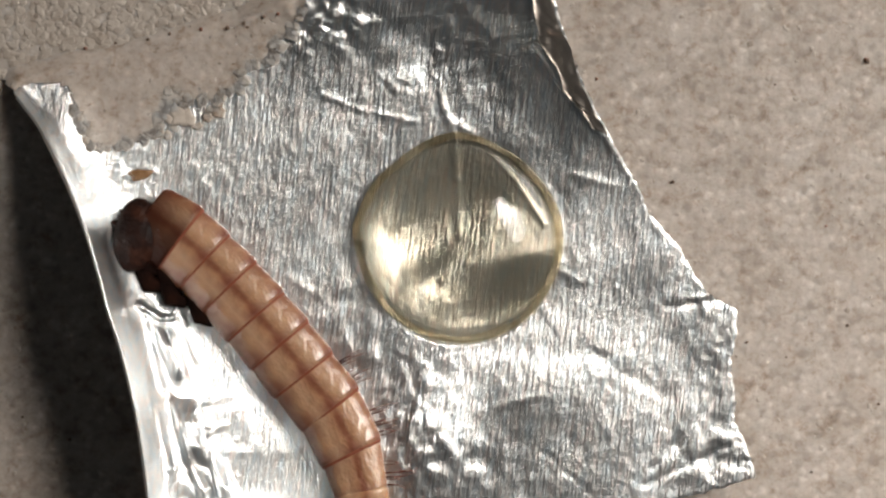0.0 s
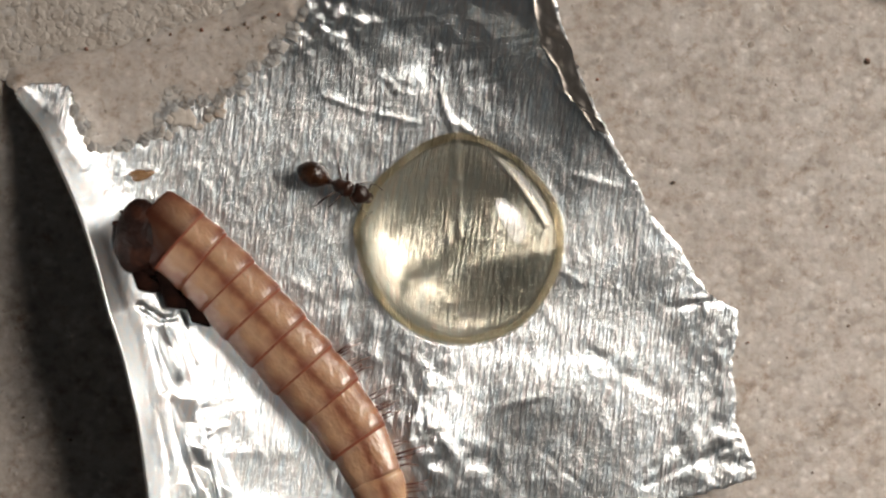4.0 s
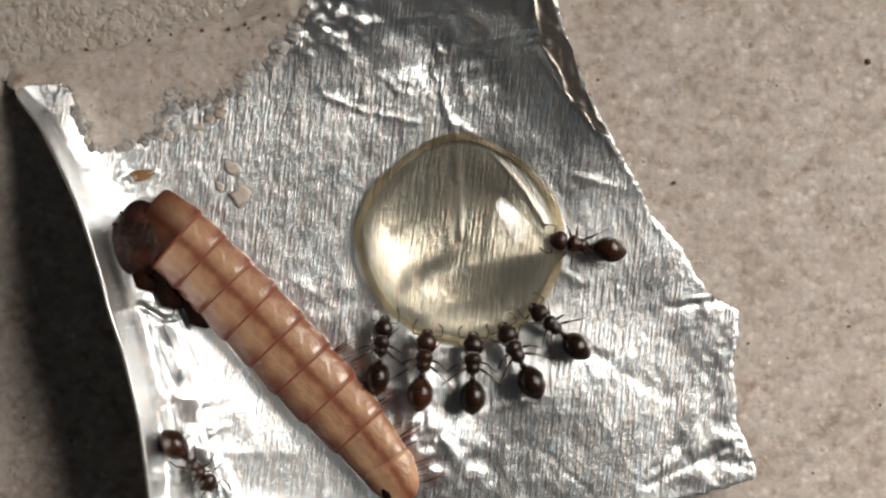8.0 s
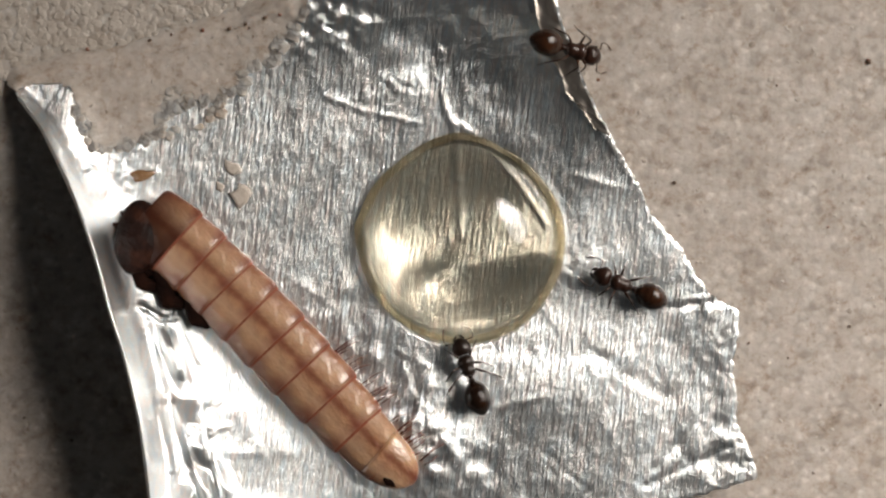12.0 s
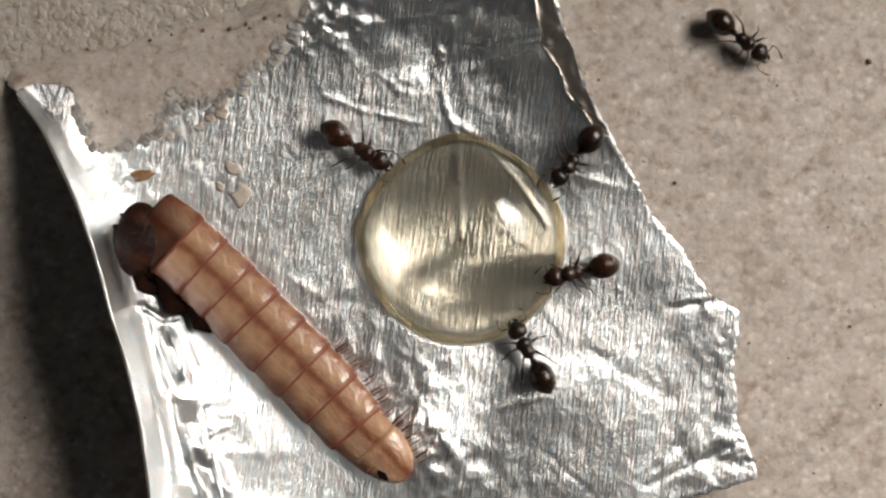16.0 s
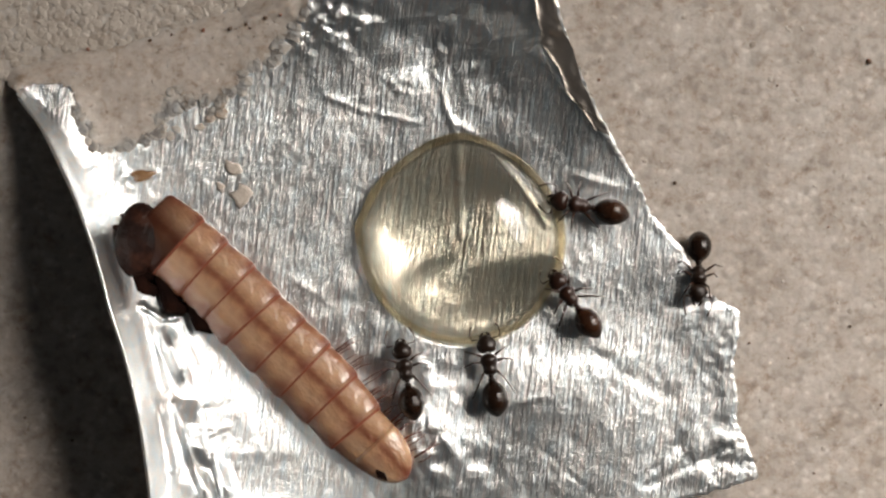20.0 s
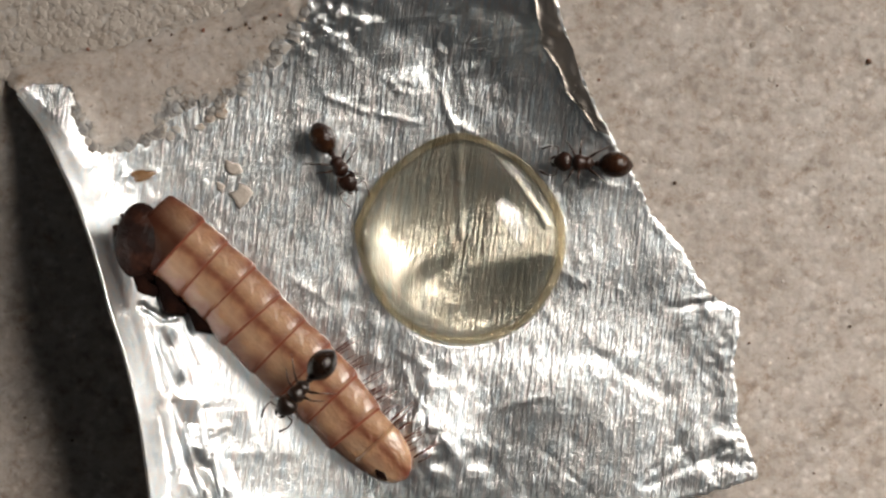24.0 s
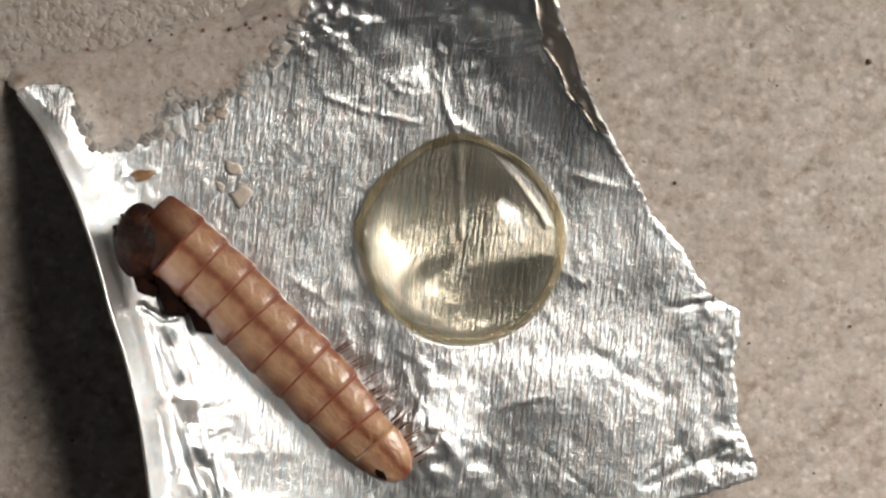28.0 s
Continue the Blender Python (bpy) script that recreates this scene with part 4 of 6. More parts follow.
# ---- ants ----
def tube(points, radii, n=7):
    verts, faces = [], []
    pts = [Vector(p) for p in points]
    for k, p in enumerate(pts):
        d = (pts[min(k + 1, len(pts) - 1)] - pts[max(k - 1, 0)]).normalized()
        side = d.cross(Vector((0, 0, 1)))
        side = side.normalized() if side.length > 1e-4 else Vector((0, 1, 0))
        up = side.cross(d)
        for i in range(n):
            a = 2 * pi * i / n
            verts.append((p + (side * cos(a) + up * sin(a)) * radii[k]) * UNIT)
    for k in range(len(pts) - 1):
        for i in range(n):
            j = (i + 1) % n
            faces.append((k * n + i, k * n + j, (k + 1) * n + j, (k + 1) * n + i))
    faces.append(tuple(range(n))[::-1])
    faces.append(tuple((len(pts) - 1) * n + i for i in range(n)))
    return [tuple(v) for v in verts], faces


def lathe_x(profile, squash=1.0, n=20):
    """A body turned about x: profile of (x, radius, z)."""
    return tube_rings([(x, r, r * squash, z) for x, r, z in profile], n)


def build_ant(body, belly, label):
    ant = new("ant")
    tagged(ant, label, "ant", group="ants round the honey")
    # gaster: egg-shaped, drawn out to a point behind, in four overlapping plates
    outline = [(-70, 0.8), (-68.2, 4.6), (-64, 10.8), (-57, 17.2), (-48, 21.6), (-39, 23.0), (-30, 22.2), (-22, 19.2), (-15, 14.2), (-10, 8.5), (-7, 3.0)]
    def girth(x):
        for (x0, r0), (x1, r1) in zip(outline, outline[1:]):
            if x <= x1:
                return r0 + (r1 - r0) * (x - x0) / (x1 - x0)
        return 2.0
    v, f = lathe_x([(x, r, 25.5 + r * 0.22) for x, r in outline], 0.92, 24)
    gaster = mesh_ob("gaster", v, f, belly, ant)
    for x0, x1 in ((-36, -11), (-48, -35), (-57, -47)):
        xs = [x0, x0 + 1.0] + [x0 + 1 + (x1 - x0 - 1) * k / 5 for k in range(1, 6)]
        v, f = tube_rings([(x, girth(x) + (0.0 if k == 0 else 0.14), (girth(x) + (0.0 if k == 0 else 0.14)) * 0.92, 25.5 + girth(x) * 0.22) for k, x in enumerate(xs)], 24)
        mesh_ob("gaster_plate", v, f, belly, gaster)
    # two-knobbed waist
    v, f = lathe_x([(-10, 3.0, 25), (-8, 5.6, 27), (-5.5, 6.6, 28.5), (-3.4, 4.6, 26.5), (-2, 3.8, 25.5), (-0.6, 4.8, 27), (1.5, 5.6, 28), (4, 4.4, 26.5), (7, 3.4, 25)], 1.15, 14)
    mesh_ob("petiole", v, f, body, ant)
    v, f = lathe_x([(0, 3.0, 24), (3, 9.0, 25.5), (8, 12.6, 27), (13, 12.2, 27.4), (17, 12.0, 27.2), (22, 14.2, 28.6), (27, 15.6, 29.4), (32, 14.2, 29.2), (36, 9.6, 28.4), (39, 5.0, 28)], 0.95, 20)
    thorax = mesh_ob("thorax", v, f, body, ant)
    for sgn in (-1, 1):
        v, f = tube([(8, sgn * 3.4, 31), (4, sgn * 4.2, 33.5), (0, sgn * 4.8, 34.5)], [1.3, 0.9, 0.2], 6)
        mesh_ob("spine", v, f, body, thorax)
    # head: broad, notched behind, narrowing to the jaws
    hb = bmesh.new()
    bmesh.ops.create_uvsphere(hb, u_segments=26, v_segments=16, radius=1)
    bmesh.ops.rotate(hb, verts=hb.verts, matrix=Matrix.Rotation(radians(90), 3, "Y"))
    for vert in hb.verts:
        x, y, z = vert.co
        wide = 17.6 - 3.0 * max(0.0, x) - 1.4 * x
        notch = 3.4 * exp(-(y / 0.38) ** 2) * max(0.0, -x)
        vert.co = Vector((54 + 17.5 * x + notch, y * wide, 26.5 - 2.2 * x + z * 12.5)) * UNIT
    head = part("head", hb, body, ant)
    for sgn in (-1, 1):
        eb = bmesh.new()
        bmesh.ops.create_uvsphere(eb, u_segments=12, v_segments=8, radius=1)
        for vert in eb.verts:
            vert.co = Vector((55 + vert.co.x * 3.4, sgn * 15.0 + vert.co.y * 2.2, 31 + vert.co.z * 3.0)) * UNIT
        part("eye", eb, ANT_GASTER, head)
        v, f = tube([(64, sgn * 7, 22.5), (70, sgn * 7.5, 20.5), (74, sgn * 4.6, 19.5), (76, sgn * 1.2, 19)], [3.0, 2.8, 1.9, 0.7], 8)
        mesh_ob("mandible", v, f, body, head)
        v, f = tube([(62, sgn * 6, 27.5), (64, sgn * 14, 31), (64, sgn * 24, 33)], [1.2, 1.0, 1.3], 7)
        antenna = mesh_ob("antenna", v, f, ANT_LEG, ant)
        v, f = tube([(64, sgn * 24, 33), (71, sgn * 26, 30), (80, sgn * 25, 25), (88, sgn * 22, 20), (94, sgn * 19, 17)], [0.9, 0.85, 0.95, 1.7, 1.2], 7)
        mesh_ob("antenna_club", v, f, ANT_LEG, antenna)
        for hx, kx, ky, fx, fy in ((32, 43, 20, 56, 35), (24, 22, 27, 14, 47), (15, -4, 25, -26, 46)):
            hip = Vector((hx, sgn * 6, 23))
            knee = Vector((kx, sgn * ky, 38))
            ankle = Vector((kx + (fx - kx) * 0.68, sgn * (ky + (fy - ky) * 0.68), 8))
            toe = Vector((fx, sgn * fy, 1.2))
            mid = hip.lerp(knee, 0.55) + Vector((0, 0, 1.5))
            v, f = tube([p - hip for p in (hip, hip.lerp(knee, 0.14), mid, hip.lerp(knee, 0.9), knee)], [2.3, 1.8, 2.4, 1.6, 1.2], 7)
            leg = mesh_ob("leg", v, f, ANT_LEG, ant)
            leg.location = hip * UNIT
            v, f = tube([p - hip for p in (knee, knee.lerp(ankle, 0.35), knee.lerp(ankle, 0.8), ankle)], [1.1, 1.45, 1.3, 0.9], 7)
            mesh_ob("tibia", v, f, ANT_LEG, leg)
            bend = ankle.lerp(toe, 0.5) + Vector((0, 0, -1.2))
            v, f = tube([p - hip for p in (ankle, bend, toe)], [0.75, 0.6, 0.5], 6)
            mesh_ob("tarsus", v, f, ANT_LEG, leg)
    # low on its legs
    for c in ant.children_recursive:
        c.data.transform(Matrix.Diagonal((1, 1, 1.12, 1)))
        c.location.z *= 1.12
    return ant


def surface_z(u, v):
    k = inside(np.array([float(u)]), np.array([float(v)]), FOIL_EDGE)[0]
    return float(foil_z(u, v)) if k else float(ground_z(u, v)) + 1.5


def ant_pose(u, v, heading, lift=0.0):
    """An ant whose middle stands over plan point u, v; heading in degrees, anticlockwise from east."""
    c, s = cos(radians(heading)), sin(radians(heading))
    zf, zb, zm = surface_z(u + 45 * c, v - 45 * s), surface_z(u - 45 * c, v + 45 * s), surface_z(u, v)
    pitch = max(-25.0, min(25.0, math.degrees(atan2(zf - zb, 90))))
    z = (max(zm, (zf + zb) / 2) + lift)
    x, y = on_plan(u, v, z + 28)[:2]
    z *= UNIT
    return pose(x, y, z, 0, -pitch, heading)


build_ground()
build_foil()
build_sand_on_foil()
build_drop()
build_flake()
build_lamp()
build_specks()
GRAINS = build_moved_grains()
LARVA, SEGMENTS, LARVA_HEAD = build_larva()
DARK_ANT = build_ant(ANT, ANT_GASTER, "glossy dark brown ant with a shiny rounded gaster")
AMBER_ANT = build_ant(ANT_RED, ANT_AMBER, "reddish brown ant with a swollen amber gaster")
ants = [DARK_ANT]
for kind in (AMBER_ANT, AMBER_ANT, DARK_ANT, DARK_ANT, AMBER_ANT, AMBER_ANT, AMBER_ANT, DARK_ANT):
    ants.append(kind if kind is AMBER_ANT and AMBER_ANT not in ants else copy_thing(kind, Matrix.Identity(4)))
for one, size in zip(ants, (1.0, 0.98, 0.96, 1.02, 0.95, 1.0, 0.97, 1.0, 0.94)):
    one.scale = (size,) * 3


def gait(ant):
    """Swings the legs between the ant's own key times while it walks: three forward, three back."""
    keys = ant.animation_data
    curves = keys.action.layers[0].strips[0].channelbag(keys.action_slot).fcurves
    xs, ys = [c for c in curves if c.data_path == "location"][:2]
    pts = [(p.co.x, p.co.y, q.co.y) for p, q in zip(xs.keyframe_points, ys.keyframe_points)]
    legs = sorted((c for c in ant.children if c.name.startswith("leg")), key=lambda o: (o.location.y > 0, o.location.x))
    for i, leg in enumerate(legs):
        home, side = leg.location.copy(), 1 if (i % 3 + i // 3) % 2 else -1
        rows, swing, last = [], 0.0, pts[0]
        for f, x, y in pts:
            if hypot(x - last[1], y - last[2]) > 0.0002:
                swing = 11.0 if swing <= 0 else -11.0
            last = (f, x, y)
            rows.append(((f - 1) / FPS, Matrix.Translation(home) @ pose(0, 0, 0, 0, 0, side * swing)))
        walk(leg, rows)



def motions():
    inv = Matrix.Translation(-LARVA.location)
    for i, seg in enumerate(SEGMENTS):
        walk(seg, [(t, inv @ larva_pose(k, i)) for k, t in enumerate(LARVA_TIMES)])
    walk(LARVA_HEAD, [(t, inv @ head_pose(k)) for k, t in enumerate(LARVA_TIMES)])
    def lie(u, v, turn=0):
        x, y, z = on_plan(u, v, float(foil_z(u, v)) + 2)
        return pose(x, y, z, 0, 0, turn)

    for grain, off, home, turn in zip(GRAINS, ((335, 212), (318, 205), (300, 212)), ((411, 298), (425, 345), (387, 330)), (40, -60, 10)):
        walk(grain, [(0, lie(*off)), (5.7, lie(*off)), (6.2, lie(*home, turn)), (28, lie(*home, turn))])
    walk(ants[0], [
        (0, ant_pose(-150, -150, 0)), (0.7, ant_pose(-150, 109, 17)), (0.8, ant_pose(34, 105, 17)), (0.9, ant_pose(590, 297, -34)),
        (1, ant_pose(597, 305, -34)), (1.8, ant_pose(597, 305, -33)), (1.9, ant_pose(599, 311, -33)), (2, ant_pose(599, 312, -33)),
        (2.1, ant_pose(607, 319, -34)), (2.2, ant_pose(597, 335, -30)), (2.3, ant_pose(593, 341, -11)), (2.7, ant_pose(593, 339, -13)),
        (2.8, ant_pose(589, 337, -14)), (2.9, ant_pose(587, 337, -14)), (3, ant_pose(585, 339, -17)), (3.1, ant_pose(595, 341, -12)),
        (3.2, ant_pose(544, 488, -69)), (3.3, ant_pose(666, 1032, -77)), (3.8, ant_pose(658, 1032, 1)), (4.3, ant_pose(650, 1032, 79)),
        (4.6, ant_pose(655, 634, 79)), (5.9, ant_pose(654, 634, 79)), (6, ant_pose(655, 674, 119)), (6.1, ant_pose(545, 389, 83)),
        (6.2, ant_pose(854, 666, 105)), (6.3, ant_pose(854, 652, 116)), (6.4, ant_pose(860, 648, 123)), (6.5, ant_pose(826, 670, 158)),
        (6.6, ant_pose(761, 702, 142)), (6.7, ant_pose(810, 674, 86)), (6.8, ant_pose(735, 670, 80)), (6.9, ant_pose(725, 662, 82)),
        (7, ant_pose(740, 656, 83)), (7.1, ant_pose(745, 662, 86)), (7.2, ant_pose(781, 662, 90)), (7.3, ant_pose(779, 666, 88)),
        (7.4, ant_pose(797, 666, 82)), (7.5, ant_pose(783, 666, 84)), (7.6, ant_pose(783, 666, 84)), (7.7, ant_pose(809, 658, 94)),
        (7.8, ant_pose(828, 670, 85)), (7.9, ant_pose(815, 670, 81)), (8, ant_pose(834, 666, 89)), (8.1, ant_pose(832, 658, 88)),
        (8.2, ant_pose(838, 658, 86)), (8.3, ant_pose(842, 674, 86)), (8.4, ant_pose(858, 662, 94)), (8.5, ant_pose(882, 645, 78)),
        (8.6, ant_pose(892, 621, 72)), (8.7, ant_pose(898, 617, 72)), (8.8, ant_pose(896, 617, 73)), (8.9, ant_pose(894, 617, 68)),
        (9, ant_pose(897, 616, 62)), (9.1, ant_pose(1003, 577, 125)), (9.2, ant_pose(995, 569, 125)), (9.3, ant_pose(1003, 569, 129)),
        (9.4, ant_pose(1005, 565, 128)), (9.5, ant_pose(1007, 565, 130)), (9.6, ant_pose(1007, 556, 130)), (9.7, ant_pose(1015, 565, 130)),
        (9.8, ant_pose(1007, 565, 130)), (9.9, ant_pose(1013, 565, 131)), (10, ant_pose(1009, 556, 135)), (10.1, ant_pose(1070, 506, 157)),
        (10.167, ant_pose(1005, 769, 206)), (10.2, ant_pose(940, 1032, 256)), (10.267, ant_pose(929, 835, 190)), (10.3, ant_pose(918, 637, 124)),
        (10.4, ant_pose(928, 633, 123)), (10.5, ant_pose(934, 633, 125)), (10.6, ant_pose(934, 633, 125)), (10.7, ant_pose(938, 633, 125)),
        (10.8, ant_pose(940, 633, 126)), (10.9, ant_pose(936, 641, 123)), (11, ant_pose(938, 626, 119)), (11.1, ant_pose(964, 666, 134)),
        (11.167, ant_pose(952, 709, 92)), (11.2, ant_pose(940, 752, 50)), (11.267, ant_pose(940, 892, -20)), (11.3, ant_pose(940, 1032, -90)),
        (11.467, ant_pose(905, 1032, -145)), (11.633, ant_pose(869, 1032, -200)), (11.8, ant_pose(834, 1032, -254)), (11.9, ant_pose(835, 670, -254)),
        (12, ant_pose(831, 669, -252)), (13.2, ant_pose(833, 669, -253)), (13.333, ant_pose(874, 790, -312)), (13.467, ant_pose(915, 911, -372)),
        (13.6, ant_pose(956, 1032, -431)), (13.733, ant_pose(1009, 1032, -474)), (13.9, ant_pose(1062, 1032, -518)),
        (14.3, ant_pose(1061, 484, -518)), (14.5, ant_pose(1061, 488, -516)), (14.6, ant_pose(1069, 465, -530)), (14.7, ant_pose(1062, 1032, -451)),
        (14.967, ant_pose(994, 1032, -525)), (15.2, ant_pose(925, 1032, -600)), (15.3, ant_pose(930, 637, -600)), (15.8, ant_pose(930, 637, -600)),
        (15.9, ant_pose(934, 637, -597)), (16, ant_pose(939, 636, -602)), (16.1, ant_pose(934, 645, -603)), (16.2, ant_pose(934, 651, -604)),
        (16.3, ant_pose(1071, 807, -646)), (16.333, ant_pose(1073, 882, -700)), (16.367, ant_pose(1075, 957, -754)),
        (16.4, ant_pose(1078, 1032, -808)), (16.8, ant_pose(1037, 1032, -868)), (17.2, ant_pose(996, 1032, -927)), (17.6, ant_pose(956, 1032, -986)),
        (17.7, ant_pose(962, 653, -986)), (17.8, ant_pose(980, 661, -999)), (17.833, ant_pose(982, 785, -1056)), (17.867, ant_pose(984, 908, -1112)),
        (17.9, ant_pose(986, 1032, -1169)), (18.2, ant_pose(940, 1032, -1227)), (18.5, ant_pose(895, 1032, -1284)),
        (18.8, ant_pose(849, 1032, -1341)), (18.9, ant_pose(847, 667, -1341)), (19, ant_pose(918, 611, -1377)), (19.1, ant_pose(1105, 556, -1359)),
        (19.2, ant_pose(715, 128, -1433)), (19.3, ant_pose(400, 156, -1402)), (19.367, ant_pose(480, 221, -1460)), (19.4, ant_pose(560, 285, -1518)),
        (19.5, ant_pose(608, 245, -1465)), (19.6, ant_pose(566, 257, -1503)), (19.7, ant_pose(588, 358, -1513)), (19.8, ant_pose(548, 302, -1507)),
        (19.867, ant_pose(574, 223, -1459)), (19.9, ant_pose(600, 144, -1411)), (20, ant_pose(718, 678, -1339)), (20.067, ant_pose(623, 855, -1269)),
        (20.1, ant_pose(528, 1032, -1198)), (21, ant_pose(574, 1032, -1141)), (21.9, ant_pose(620, 1032, -1083)), (22.8, ant_pose(666, 1032, -1026)),
        (23.2, ant_pose(663, 605, -1026)), (23.5, ant_pose(663, 605, -1026)), (23.6, ant_pose(638, 593, -1046)), (23.7, ant_pose(634, 595, -1047)),
        (23.8, ant_pose(624, 599, -1048)), (23.9, ant_pose(586, 588, -970)), (23.967, ant_pose(562, 632, -911)), (24, ant_pose(538, 676, -851, 104)),
        (24.067, ant_pose(635, 697, -798)), (24.1, ant_pose(731, 718, -745)), (24.2, ant_pose(727, 1032, -811)), (28, ant_pose(727, 1032, -811))])
    walk(ants[1], [
        (0, ant_pose(528, -150, 0)), (0.933, ant_pose(502, -150, -51)), (1.9, ant_pose(475, -150, -102)), (2, ant_pose(475, 260, -102)),
        (2.1, ant_pose(569, 295, -38)), (2.2, ant_pose(607, 303, -46)), (2.3, ant_pose(581, 260, -34)), (2.4, ant_pose(575, 228, -40)),
        (2.5, ant_pose(629, 258, -48)), (2.6, ant_pose(619, 274, -35)), (2.7, ant_pose(623, 278, -34)), (2.8, ant_pose(617, 278, -30)),
        (2.9, ant_pose(611, 280, -26)), (3, ant_pose(610, 282, -26)), (3.1, ant_pose(538, 262, -88)), (3.2, ant_pose(675, 224, -34)),
        (3.3, ant_pose(756, 181, -73)), (3.367, ant_pose(745, 139, -152)), (3.4, ant_pose(734, 96, -230)), (3.7, ant_pose(661, 209, -307)),
        (4, ant_pose(588, 323, -383)), (5.9, ant_pose(588, 322, -383)), (6, ant_pose(588, 319, -383)), (6.1, ant_pose(592, 314, -377)),
        (6.2, ant_pose(594, 298, -389)), (6.3, ant_pose(602, 278, -387)), (6.4, ant_pose(541, 278, -441)), (6.467, ant_pose(607, 476, -519)),
        (6.5, ant_pose(672, 674, -598)), (6.533, ant_pose(619, 612, -538)), (6.567, ant_pose(566, 550, -479)), (6.6, ant_pose(513, 488, -419)),
        (6.7, ant_pose(555, 536, -374)), (6.8, ant_pose(426, 387, -416)), (6.867, ant_pose(428, 118, -343)), (6.9, ant_pose(430, -150, -270)),
        (7.1, ant_pose(567, -150, -213)), (7.3, ant_pose(704, -150, -156)), (7.5, ant_pose(841, -150, -98)), (7.6, ant_pose(846, 185, -98)),
        (7.7, ant_pose(1028, 92, -21)), (7.767, ant_pose(934, -29, 53)), (7.8, ant_pose(841, -150, 128)), (8.35, ant_pose(513, -150, 180)),
        (8.609, ant_pose(349, -150, 252)), (8.9, ant_pose(185, -150, 324)), (9, ant_pose(179, 114, 324)), (9.1, ant_pose(573, 320, 352)),
        (9.2, ant_pose(575, 239, 352)), (9.267, ant_pose(578, 45, 400)), (9.3, ant_pose(582, -150, 449)), (9.362, ant_pose(748, -150, 404)),
        (9.456, ant_pose(914, -150, 360)), (9.611, ant_pose(1246, -150, 360)), (9.767, ant_pose(1578, -150, 360)), (9.922, ant_pose(1718, 42, 306)),
        (10.078, ant_pose(1718, 375, 270)), (10.233, ant_pose(1718, 707, 270)), (10.389, ant_pose(1711, 1032, 269)),
        (10.467, ant_pose(1545, 1032, 224)), (10.544, ant_pose(1379, 1032, 180)), (10.7, ant_pose(1047, 1032, 111)), (10.8, ant_pose(1041, 645, 111)),
        (10.9, ant_pose(1031, 528, 135)), (11, ant_pose(1029, 529, 137)), (11.1, ant_pose(1035, 524, 138)), (11.2, ant_pose(1035, 528, 135)),
        (11.3, ant_pose(1039, 528, 135)), (11.4, ant_pose(1035, 524, 138)), (11.6, ant_pose(1033, 524, 136)), (11.7, ant_pose(1019, 524, 138)),
        (11.8, ant_pose(1045, 508, 156)), (11.9, ant_pose(1051, 504, 163)), (12, ant_pose(1115, 509, 157)), (12.067, ant_pose(1317, 571, 229)),
        (12.1, ant_pose(1518, 633, 300)), (12.5, ant_pose(1718, 940, 303)), (14, ant_pose(1565, 986, 223)), (15.5, ant_pose(1413, 1032, 143)),
        (15.6, ant_pose(1411, 843, 143)), (15.667, ant_pose(1412, 938, 207)), (15.7, ant_pose(1413, 1032, 271)), (15.867, ant_pose(1393, 1032, 215)),
        (16.033, ant_pose(1372, 1032, 159)), (16.2, ant_pose(1352, 1032, 103)), (16.3, ant_pose(1358, 673, 103)), (16.4, ant_pose(1390, 589, 180)),
        (16.467, ant_pose(1554, 742, 248)), (16.5, ant_pose(1718, 895, 317)), (17.242, ant_pose(1573, 963, 261)), (17.95, ant_pose(1428, 1032, 205)),
        (18.675, ant_pose(1215, 1032, 158)), (19.4, ant_pose(1001, 1032, 111)), (19.5, ant_pose(996, 548, 111)), (19.6, ant_pose(1000, 544, 111)),
        (19.7, ant_pose(1004, 548, 115)), (19.8, ant_pose(1004, 544, 117)), (19.9, ant_pose(1004, 544, 117)), (20, ant_pose(1016, 541, 126)),
        (20.1, ant_pose(1012, 538, 127)), (20.2, ant_pose(1012, 544, 126)), (20.3, ant_pose(1006, 544, 122)), (20.4, ant_pose(1010, 538, 126)),
        (20.5, ant_pose(1022, 548, 135)), (20.6, ant_pose(1024, 546, 135)), (20.7, ant_pose(1049, 550, 140)), (20.767, ant_pose(1057, 591, 96)),
        (20.8, ant_pose(1065, 631, 52)), (20.9, ant_pose(1051, 556, 99)), (21, ant_pose(1141, 171, 159)), (21.1, ant_pose(1253, 205, 93)),
        (21.167, ant_pose(1138, 250, 167)), (21.2, ant_pose(1022, 296, 241)), (21.3, ant_pose(1030, 322, 242)), (21.5, ant_pose(1034, 330, 241)),
        (22.3, ant_pose(1045, 336, 223)), (22.8, ant_pose(1071, 366, 171)), (23.5, ant_pose(1071, 366, 171)), (23.6, ant_pose(1045, 370, 173)),
        (23.7, ant_pose(1006, 326, 158)), (23.8, ant_pose(1038, 302, 152)), (23.9, ant_pose(1032, 336, 168)), (24, ant_pose(1048, 288, 176)),
        (24.1, ant_pose(729, 174, 204)), (24.167, ant_pose(683, 173, 257)), (24.2, ant_pose(636, 172, 309)), (24.3, ant_pose(655, 128, 322)),
        (24.4, ant_pose(1228, 399, 298)), (24.5, ant_pose(1718, 758, 324)), (28, ant_pose(1718, 758, 324))])
